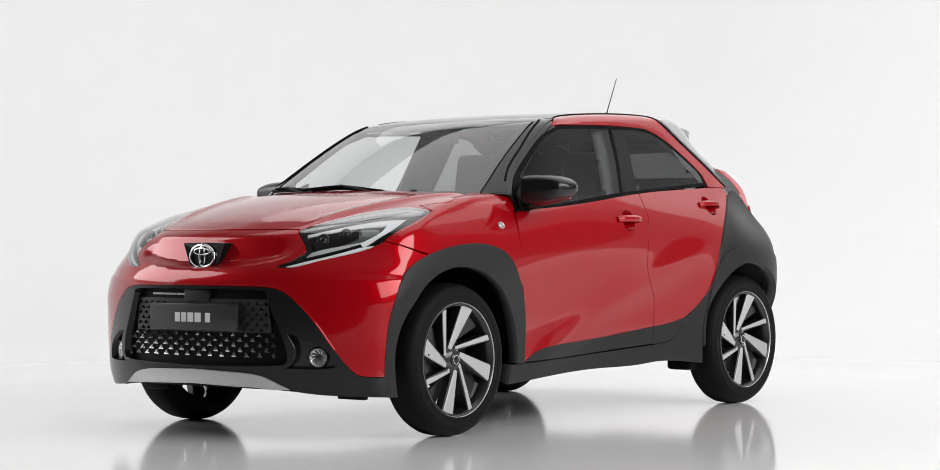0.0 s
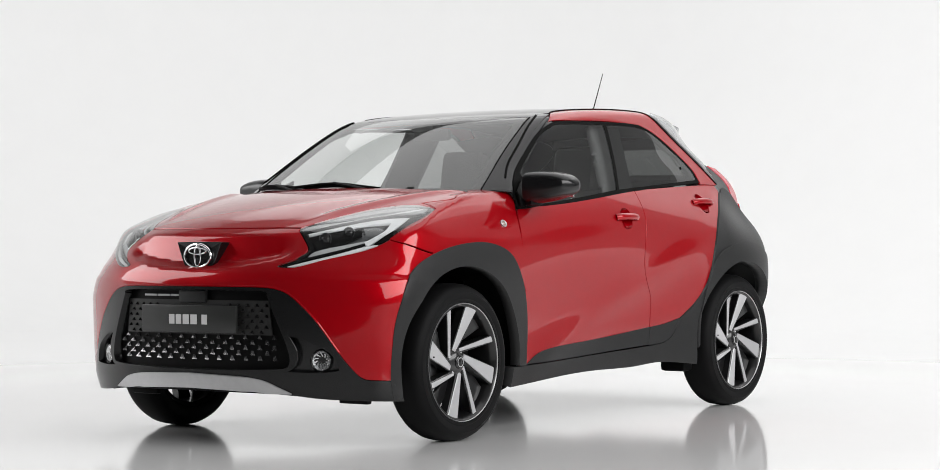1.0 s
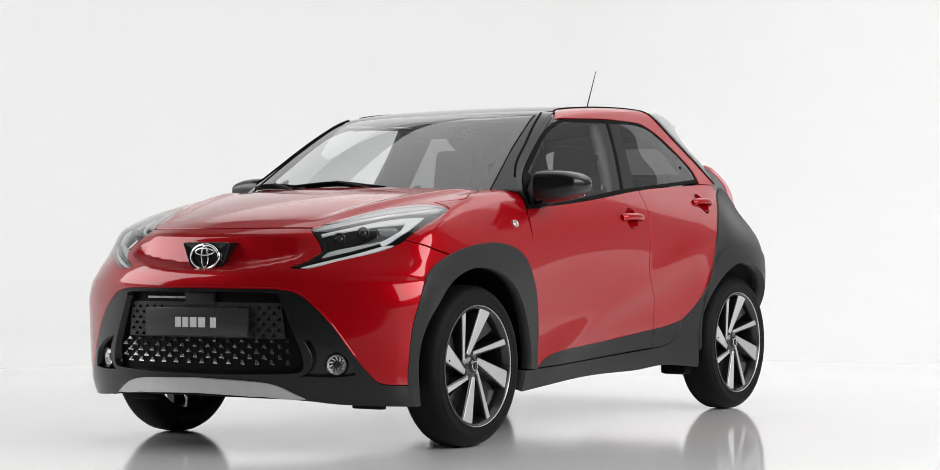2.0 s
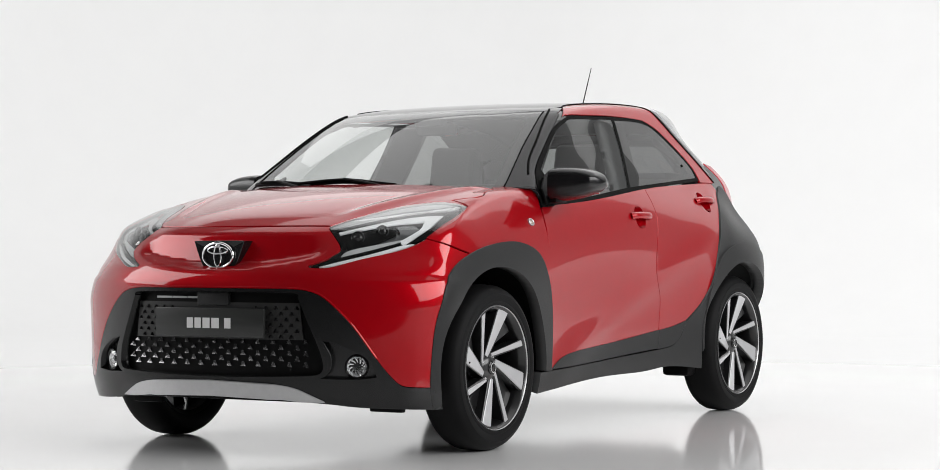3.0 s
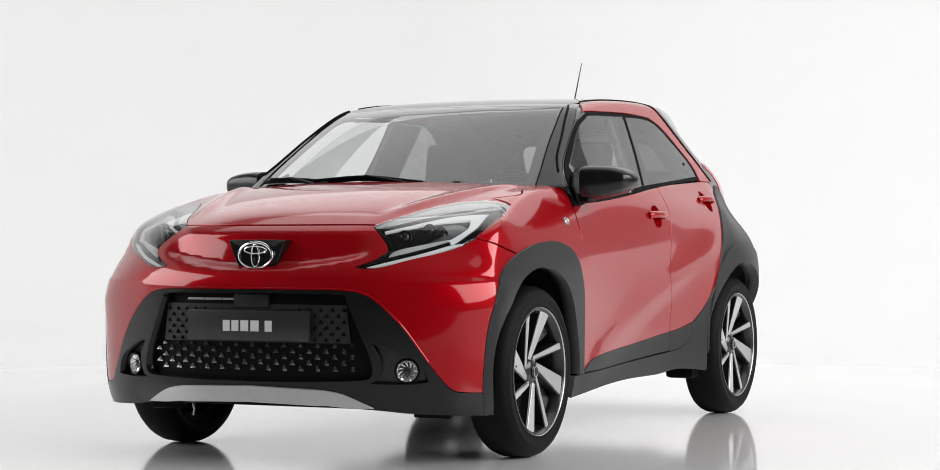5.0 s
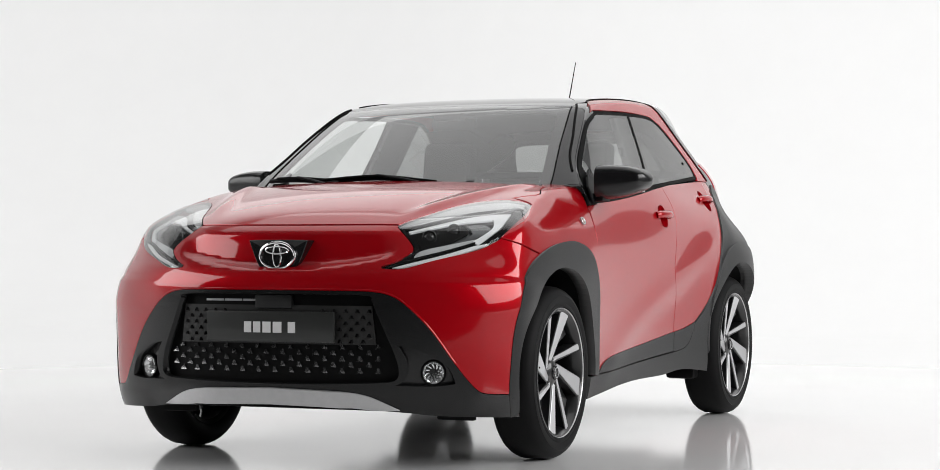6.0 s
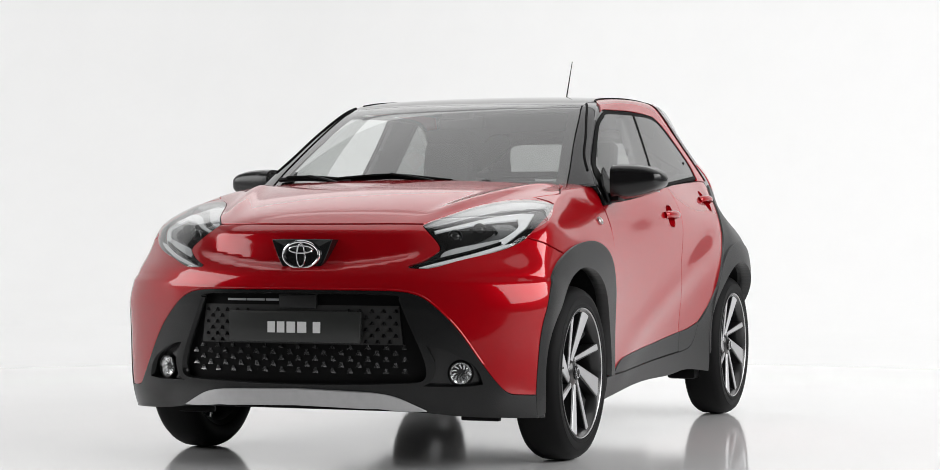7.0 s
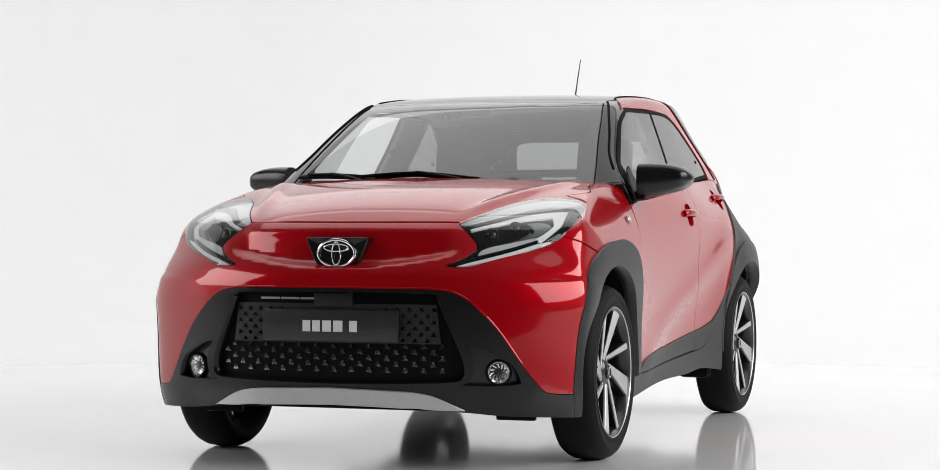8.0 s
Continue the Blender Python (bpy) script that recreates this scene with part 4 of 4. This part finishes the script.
    dlo2 = chain(line((0.190, 1.372), (0.125, 1.386), (-0.05, 1.394), (-0.33, 1.402), (-0.645, 1.400), (-0.78, 1.361), (-0.918, 1.284), (-1.050, 1.194), (-1.080, 1.124)), line((-1.080, 1.124), (-0.47, 1.080), (-0.20, 1.053), (0.303, 0.998), (0.700, 0.975)), line((0.700, 0.975), (0.690, 1.05), (0.65, 1.105), (0.597, 1.150), (0.447, 1.249), (0.298, 1.335), (0.190, 1.372)))
    pane_f = chain(line((0.185, 1.356), (0.12, 1.374), (-0.05, 1.382), (-0.302, 1.390)), line((-0.302, 1.390), (-0.279, 1.257), (-0.217, 1.075)), line((-0.217, 1.075), (0.303, 1.018), (0.50, 1.000)), line((0.50, 1.000), (0.575, 1.138)), line((0.575, 1.138), (0.43, 1.237), (0.29, 1.321), (0.185, 1.356)))
    pane_r = chain(line((-0.325, 1.388), (-0.64, 1.386), (-0.77, 1.350), (-0.91, 1.273), (-1.035, 1.185), (-1.056, 1.138)), line((-1.056, 1.138), (-0.47, 1.094), (-0.238, 1.076)), line((-0.238, 1.076), (-0.300, 1.257), (-0.325, 1.388)))
    for left in (True, False):
        panel("window_seal", SEAL, car, "side", dlo2, cabin, "black window surround", off=-0.003, thick=0.01, fine=0.025, holes=(pane_f, pane_r), left=left)
        grow = lambda q, cx, cz: [(cx + (x - cx) * 1.015, cz + (z - cz) * 1.02) for x, z in q]
        panel("door_glass", CLEAR, car, "side", grow(pane_f, 0.1, 1.2), cabin, "grey tinted front door glass", off=-0.005, thick=0.004, fine=0.03, left=left)
        panel("rear_door_glass", TINTED, car, "side", grow(pane_r, -0.65, 1.23), cabin, "grey tinted rear door glass", off=-0.005, thick=0.004, fine=0.03, left=left)
        dot = part("glass_stud", lathe([(0.009, -0.004), (0.009, 0.003), (0.006, 0.005), (0.0, 0.005)], "y", 16, (-0.928, 0.0, 0.0)), SEAL, car, "small black stud on the quarter glass")
        dot.location = (0, (0.662 if left else -0.667), 1.190)
        panel("pillar_lining", LINING, car, "side", [(-0.16, 1.06), (-0.44, 1.06), (-0.52, 1.40), (-0.24, 1.40)], cabin, "grey pillar lining", off=-0.05, thick=0.02, fine=0.05, left=left)
        panel("rear_pillar_lining", LINING, car, "side", chain(line((-0.72, 1.36), (-0.93, 1.26), (-1.05, 1.17), (-1.1, 1.1)), line((-1.1, 1.1), (-1.36, 1.1)), line((-1.36, 1.1), (-1.29, 1.35), (-1.0, 1.40))), cabin, "grey rear pillar lining", off=-0.022, thick=0.01, fine=0.05, left=left)
    corner = chain(line((51.5, -1.19), (56.4, -1.235), (60.0, -1.275)), line((60.0, -1.275), (64.0, -1.30), (64.0, -1.43), (53.0, -1.36)), line((53.0, -1.36), (51.5, -1.19)))
    pair("rear_pillar", BLACK, car, "arch", corner, cabin, "gloss black rear pillar", off=-0.005, thick=0.006, fine=0.025)
    # rear screen, tailgate and tail lamps
    half = chain(line((0, 1.330), (0.25, 1.328), (0.335, 1.320), (0.372, 1.29)), line((0.372, 1.29), (0.40, 1.2), (0.41, 1.13)), line((0.41, 1.13), (0.3, 1.105), (0, 1.10)))
    panel("rear_screen", PRIVACY, car, "back", mirrored(half), cabin, "tinted rear screen", thick=0.006, fine=0.04)
    outer = chain(line((0, 1.40), (0.36, 1.38), (0.46, 1.35)), line((0.46, 1.35), (0.55, 1.2), (0.61, 1.06)), line((0.64, 1.06), (0.3, 1.03), (0, 1.02)))
    panel("rear_frame", BLACK, car, "back", mirrored(outer), cabin, "gloss black rear screen frame", off=-0.004, thick=0.02, fine=0.04, holes=(mirrored([(a * 0.985, 1.25 + (b - 1.25) * 0.985) for a, b in half]),))
    half = chain(line((0, 1.04), (30, 1.04), (38, 1.02)), line((38, 1.02), (36, 0.85), (34, 0.62)), line((34, 0.62), (0, 0.60)))
    panel("tailgate", RED, car, "rump", mirrored(half), L, "glossy red tailgate", fine=0.03)
    half = chain(line((0, 0.595), (34, 0.615), (45, 0.615)), line((45, 0.615), (44, 0.36)), line((44, 0.36), (0, 0.30)))
    panel("rear_bumper", PLASTIC, car, "rump", mirrored(half), L, "dark grey rear bumper", fine=0.03)
    strip = chain(line((-1.13, 1.235), (-1.24, 1.15), (-1.272, 1.075)), line((-1.272, 1.075), (-1.33, 1.05), (-1.42, 1.02)), line((-1.42, 1.02), (-1.425, 1.08), (-1.39, 1.135), (-1.31, 1.195), (-1.19, 1.265)), line((-1.19, 1.265), (-1.13, 1.235)))
    pair("rear_corner_strip", BLACK, car, "side", strip, L, "gloss black strip between the door frame and the tail lamp", off=0.001, thick=0.03, fine=0.02)
    lamp = chain(line((-1.29, 1.213), (-1.395, 1.138), (-1.43, 1.08), (-1.425, 1.015)), line((-1.425, 1.015), (-1.50, 1.005)), line((-1.50, 1.005), (-1.508, 1.05), (-1.47, 1.115), (-1.36, 1.20)), line((-1.36, 1.20), (-1.29, 1.213)))
    pair("tail_lamp", RED_LENS, car, "side", lamp, L, "clear red upright tail lamp", off=0.004, thick=0.05, fine=0.02)
    spoiler = chain(line((0, -1.30), (20, -1.27), (31, -1.17)), line((31, -1.17), (33.0, -1.27), (29, -1.35), (20, -1.42), (0, -1.45)))
    panel("roof_spoiler", SPOILER, car, "arch", mirrored(spoiler), lambda x, y, z: z - (roof_line(x) - 0.012 * (np.abs(y) / 0.55) ** 2.4), "light grey gloss roof spoiler", off=0.008, thick=0.03, fine=0.03)
    fin = chain(line((36.0, -0.81), (40.8, -0.915), (44.6, -1.017), (48.9, -1.125), (53.0, -1.20)), line((53.0, -1.20), (46.5, -1.22)), line((46.5, -1.22), (42.5, -1.15), (38.5, -1.03), (34.6, -0.86)))
    pair("spoiler_fin", SPOILER, car, "arch", fin, cabin, "light grey gloss edge strip beside the tailgate", off=0.010, thick=0.012, fine=0.02)


front_end()
fog_lamps()
headlights()
bonnet_and_wings()
doors()
arches()
cabin_panels()


# ---- wheels ----
def wheel(x, y, steer=0.0):
    base = holder("wheel", car)
    tagged(base, "machined alloy wheel with black low-profile tyre")
    w, rr = 0.0875, 0.2465
    prof = [(rr, -w + 0.012), (rr + 0.012, -w + 0.002), (rr + 0.045, -w - 0.003), (rr + 0.065, -w + 0.004), (0.323, -w + 0.018), (0.331, -w + 0.036), (0.334, -0.02), (0.334, 0.02), (0.331, w - 0.036), (0.323, w - 0.018),
            (rr + 0.065, w - 0.004), (rr + 0.052, w + 0.0005), (rr + 0.050, w + 0.003), (rr + 0.040, w + 0.004), (rr + 0.022, w + 0.001), (rr + 0.018, w + 0.003), (rr + 0.008, w + 0.002), (rr, w - 0.012)]
    part("tyre", lathe(prof, "y", 96), RUBBER, base, "black road tyre")
    # rim barrel and bright lip
    part("rim", lathe([(rr + 0.002, w - 0.002), (rr - 0.004, w - 0.001), (rr - 0.009, w - 0.006), (rr - 0.02, w - 0.03), (rr - 0.028, 0.0), (rr - 0.02, -w + 0.02), (rr, -w + 0.01)], "y", 96), ALLOY_DARK, base, "black rim barrel")
    part("rim_lip", lathe([(rr + 0.005, w - 0.003), (rr + 0.003, w + 0.0015), (rr, w - 0.002)], "y", 96), SILVER, base, "bright rim lip")
    part("brake_disc", lathe([(0.0, 0.0), (0.06, 0.005), (0.065, -0.012), (0.128, -0.012), (0.128, -0.034), (0.06, -0.034)], "y", 48), STEEL, base, "steel brake disc")
    part("caliper", box((0.05, 0.06, 0.10), (-0.112, -0.015, 0.03), 0.012), DARK, base, "dark brake caliper")
    def blade(name, mat, label, p0, p1, w0, w1, y0, y1, depth):
        # a straight tapered blade between two polar places, clockwise from the top
        a, b = ((-r * math.sin(radians(t)), r * math.cos(radians(t))) for r, t in (p0, p1))
        dx, dz = b[0] - a[0], b[1] - a[1]
        n = math.hypot(dx, dz)
        ux, uz = -dz / n, dx / n
        v, f, rows = [], [], 6
        for i in range(rows):
            u = i / (rows - 1)
            x, z, h, y = a[0] + dx * u, a[1] + dz * u, 0.5 * (w0 + (w1 - w0) * u), y0 + (y1 - y0) * u
            for t, d in ((-h, -0.002), (-h + 0.0025, 0.0), (h - 0.0025, 0.0), (h, -0.002), (h, -depth), (-h, -depth)):
                v.append((x + ux * t, y + d, z + uz * t))
        for i in range(rows - 1):
            for k in range(6):
                m = (k + 1) % 6
                f.append((i * 6 + k, (i + 1) * 6 + k, (i + 1) * 6 + m, i * 6 + m))
        f += [tuple(range(6)), tuple(range((rows - 1) * 6, rows * 6))[::-1]]
        part(name, (v, f), mat, base, label)
    for k in range(4):
        t = 90 * k
        blade("spoke", ALLOY_DARK, "black spoke", (0.040, t - 40), (rr - 0.006, t + 17), 0.032, 0.082, w - 0.042, w - 0.011, 0.04)
        blade("spoke_face", ALLOY, "broad machined spoke face", (0.052, t - 25), (rr, t + 17), 0.022, 0.074, w - 0.036, w - 0.007, 0.006)
        blade("thin_spoke", ALLOY_DARK, "black thin spoke", (0.045, t - 76), (rr - 0.006, t - 22), 0.022, 0.032, w - 0.044, w - 0.011, 0.05)
        blade("thin_spoke_face", ALLOY, "thin machined spoke face", (0.054, t - 68), (rr, t - 22), 0.013, 0.026, w - 0.038, w - 0.007, 0.006)
        blade("pocket", ALLOY_DARK, "black recessed pocket", (0.06, t - 42), (rr - 0.010, t + 42), 0.02, 0.085, w - 0.075, w - 0.045, 0.015)
    part("hub", lathe([(0.0, w - 0.026), (0.03, w - 0.027), (0.042, w - 0.032), (0.058, w - 0.045), (0.07, w - 0.08), (0.07, 0.0)], "y", 48), ALLOY_DARK, base, "black hub")
    part("hub_cap", lathe([(0.0, w - 0.018), (0.022, w - 0.019), (0.027, w - 0.022), (0.028, w - 0.03)], "y", 40), GLOSSY, base, "black centre cap")
    v, f = lathe([(0.0205, w - 0.019), (0.0205, w - 0.0165), (0.0175, w - 0.0165), (0.0175, w - 0.019)], "y", 40)
    part("cap_ring", (v, f), CHROME, base, "thin chrome oval")
    for k in range(4):
        a = k * math.tau / 4 + radians(125)
        part("wheel_nut", lathe([(0.0, w - 0.036), (0.007, w - 0.037), (0.009, w - 0.042), (0.009, w - 0.06)], "y", 12, (0.048 * math.cos(a), 0, 0.048 * math.sin(a))), CHROME, base)
    part("valve", tube([(0.19, w - 0.03, 0.03), (0.196, w - 0.012, 0.03)], 0.004, 8), DARK, base)
    base.matrix_local = Matrix.Translation((x, y, HUB / STRETCH)) @ Matrix.Rotation(radians(steer) if y > 0 else radians(180 + steer), 4, "Z") @ Matrix.Diagonal((1, 1, 1 / STRETCH, 1))
    return base


TRACK = 0.765
for x, y in ((FRONT_AXLE, TRACK), (FRONT_AXLE, -TRACK), (REAR_AXLE, TRACK - 0.014), (REAR_AXLE, 0.014 - TRACK)):
    wheel(x, y)


# ---- mirrors, wipers, antenna ----
def mirrors():
    for s in (1, -1):
        base = tagged(holder("door_mirror", car, (0.02, 0.015, 0) if s > 0 else (-0.06, 0, -0.004)), "gloss black door mirror")
        # shell: a rounded wedge, fuller to the rear
        v, f, rings, n = [], [], 17, 32
        top_line, low_line = curve((0, 0.3, 0.6, 0.85, 1), (1.140, 1.139, 1.134, 1.120, 1.104)), curve((0, 0.3, 0.6, 0.85, 1), (0.996, 1.004, 1.017, 1.036, 1.050))
        for i in range(rings):
            u = (i / (rings - 1)) ** 0.7
            y = 0.785 + 0.205 * u
            end = math.sqrt(max(0.0, 1 - max(0.0, (u - 0.8) / 0.2) ** 2.6)) * 0.8 + 0.2
            start = 0.97 + 0.03 * min(1.0, u * 40)
            hi, lo = float(top_line(u)), float(low_line(u))
            cz, high, deep, cx = 0.5 * (hi + lo), 0.5 * (hi - lo) * end * start, 0.095 * end * start, 0.585 - 0.05 * u
            for k in range(n):
                t = math.tau * k / n
                c, q = math.cos(t), math.sin(t)
                c, q = math.copysign(abs(c) ** 0.7, c), math.copysign(abs(q) ** 0.5, q)
                v.append((cx + deep * (c if c > 0 else 0.45 * c), y * s, cz + high * q))
        for i in range(rings - 1):
            for k in range(n):
                m = (k + 1) % n
                f.append((i * n + k, i * n + m, (i + 1) * n + m, (i + 1) * n + k))
        f += [tuple(range(n)), tuple(range((rings - 1) * n, rings * n))]
        bm = bmesh.new()
        mesh = bpy.data.meshes.new("shell")
        mesh.from_pydata(v, [], f)
        bm.from_mesh(mesh)
        bpy.data.meshes.remove(mesh)
        part("shell", bm, GLOSSY, base, "gloss black mirror shell")
        part("mirror_glass", box((0.004, 0.15, 0.08), (0.515, 0.875 * s, 1.068), 0.0015), CHROME, base, "mirror glass")
        part("foot", box((0.10, 0.10, 0.035), (0.60, 0.765 * s, 1.008), 0.012), DARK, base, "dark mirror foot")
        panel("sail", DARK, base, "side", [(0.675, 0.985), (0.505, 1.003), (0.525, 1.13), (0.60, 1.10), (0.675, 1.05)], cabin, "black sail panel", off=0.004, thick=0.01, left=s > 0)


def wipers():
    panel("cowl", DARK, car, "top", mirrored(chain(line((0, 1.03), (0.4, 0.99), (0.69, 0.86)), line((0.69, 0.86), (0.66, 0.78)), line((0.66, 0.78), (0.35, 0.93), (0, 0.97)))), L, "black plastic scuttle", off=-0.012, thick=0.01, fine=0.04)
    for track in (((0.30, 1.044), (0.12, 1.062), (-0.05, 1.076), (-0.19, 1.070), (-0.34, 1.060)), ((-0.22, 1.058), (-0.38, 1.070), (-0.50, 1.074), (-0.62, 1.072))):
        base = tagged(holder("wiper", car), "black wiper arm and blade")
        pts = []
        for y, z in line(*track, n=5):
            p = project("front", np.array([[y, z]]), cabin)
            pts.append(tuple(p[0] + normals(p, cabin)[0] * 0.013))
        part("blade", tube(pts, 0.010, 8), DARK, base, "black rubber blade")
        k = len(pts) // 2
        part("spine", tube([tuple(np.array(q) + (0.012, 0, 0.008)) for q in pts[2:-2]], 0.006, 6), SEAL, base, "flat black blade spine")
        arm = [tuple(np.array(pts[0]) + (0.05, 0.03, -0.03)), tuple(np.array(pts[k // 2]) + (0.03, 0, 0.0)), tuple(np.array(pts[k]) + (0.012, 0, 0.012))]
        part("arm", tube(line(*arm), 0.009, 8, 0.6), DARK, base, "black steel arm")


def antenna():
    base = tagged(holder("antenna", car), "thin black roof antenna")
    z = float(project("arch", np.array([[0.0, -1.13]]), cabin)[0][2])
    part("foot", lathe([(0.03, -0.004), (0.028, 0.006), (0.015, 0.018), (0.006, 0.03), (0.0, 0.031)], "z", 20, (-1.13, 0, z)), DARK, base)
    part("mast", tube([(-1.132, 0, z + 0.02), (-1.158, 0, z + 0.085)], 0.006, 8), DARK, base)
    part("whip", tube([(-1.157, 0, z + 0.08), (-1.253, 0, 1.713)], 0.0034, 6, 0.6), DARK, base)


# ---- inside and underneath ----
def seat(x, y, wide=0.5, head=1.15):
    base = tagged(holder("seat", car), "dark grey cloth seat")
    part("cushion", box((0.50, wide, 0.16), (x + 0.12, y, 0.50), 0.05, segments=3), CLOTH, base)
    part("backrest", box((0.14, wide * 0.96, 0.60), (x - 0.22, y, 0.78), 0.05, Matrix.Rotation(radians(-14), 4, "Y"), 3), CLOTH, base)
    part("headrest", box((0.10, 0.25, head - 1.02), (x - 0.36, y * 0.96, 0.5 * (head + 1.02)), 0.04, Matrix.Rotation(radians(-10), 4, "Y"), 3), CLOTH, base, "dark grey padded headrest")
    for k in (-0.06, 0.06):
        part("headrest_rod", tube([(x - 0.30, y + k, 0.98), (x - 0.34, y + k, 1.08)], 0.006, 8), STEEL, base)


def interior():
    for y in (0.36, -0.36):
        seat(-0.10, y, 0.5, 1.285)
    seat(-0.85, 0.33, 0.67, 1.165)
    seat(-0.85, -0.33, 0.67, 1.165)
    for y in (0.57, -0.57):
        part("corner_lining", box((0.12, 0.08, 0.10), (-1.26, y, 1.10), 0.02), LINING, car, "grey lining of the rear corner")
    part("rear_shelf", box((0.36, 0.98, 0.03), (-1.30, 0, 1.153), 0.01), CLOTH, car, "grey parcel shelf")
    dash = part("dashboard", box((0.44, 1.24, 0.16), (0.60, 0, 0.990), 0.05, segments=3), DARK, car, "black dashboard")
    part("display", box((0.02, 0.24, 0.12), (0.40, 0.02, 0.985), 0.006), GLOSSY, dash, "gloss black screen")
    wheel_m = Matrix.Translation((0.32, 0.36, 0.90)) @ Matrix.Rotation(radians(-24), 4, "Y")
    ob = holder("steering_wheel", car)
    tagged(ob, "black steering wheel")
    v, f = tube([(0, 0.18 * math.cos(t), 0.18 * math.sin(t)) for t in np.linspace(0, math.tau, 41)], 0.015, 8)
    part("ring", (v, f), DARK, ob)
    part("boss", box((0.04, 0.15, 0.11), (0, 0, 0), 0.02), DARK, ob)
    for a in (0, 180, 270):
        part("spoke", tube([(0, 0.05 * math.cos(radians(a)), 0.05 * math.sin(radians(a))), (0, 0.175 * math.cos(radians(a)), 0.175 * math.sin(radians(a)))], 0.011, 6), DARK, ob)
    ob.matrix_local = wheel_m
    eye = tagged(holder("inner_mirror", car), "dark inner mirror and camera housing")
    part("glass_case", box((0.03, 0.21, 0.055), (0.28, 0, 1.335), 0.015), LINING, eye)
    part("bracket", box((0.07, 0.13, 0.035), (0.33, 0, 1.365), 0.01), LINING, eye)
    part("bulkhead", box((0.03, 1.30, 0.60), (0.92, 0, 0.72), 0.01), DARK, car, "black bulkhead")
    part("underbody", box((2.9, 1.24, 0.05), (0.05, 0, 0.255), 0.02), DARK, car, "black underbody")
    part("side_floor", box((1.62, 1.5, 0.05), (0.0, 0, 0.27), 0.02), DARK, car, "black floor pan")
    part("engine_tray", box((0.50, 1.2, 0.03), (1.55, 0, 0.225), 0.01), DARK, car, "black engine undertray")
    for k in (1, -1):
        part("air_deflector", box((0.03, 0.15, 0.034), (1.62, 0.59 * k, 0.189), 0.006), DARK, car, "black air deflector ahead of the wheel")
    for k in (1, -1):
        part("rear_deflector", box((0.09, 0.14, 0.07), (-0.835, 0.69 * k, 0.222), 0.02), DARK, car, "black air deflector ahead of the rear wheel")
    part("radiator", box((0.05, 1.05, 0.50), (1.78, 0, 0.47), 0.01), DARK, car, "black radiator")
    part("exhaust_box", box((0.30, 0.6, 0.14), (-1.50, 0, 0.30), 0.04), DARK, car, "dark silencer")
    for x in (FRONT_AXLE, REAR_AXLE):
        part("axle", tube([(x, -0.70, HUB - 0.02), (x, 0.70, HUB - 0.02)], 0.03, 10), DARK, car, "dark axle beam")


mirrors()
wipers()
antenna()
interior()
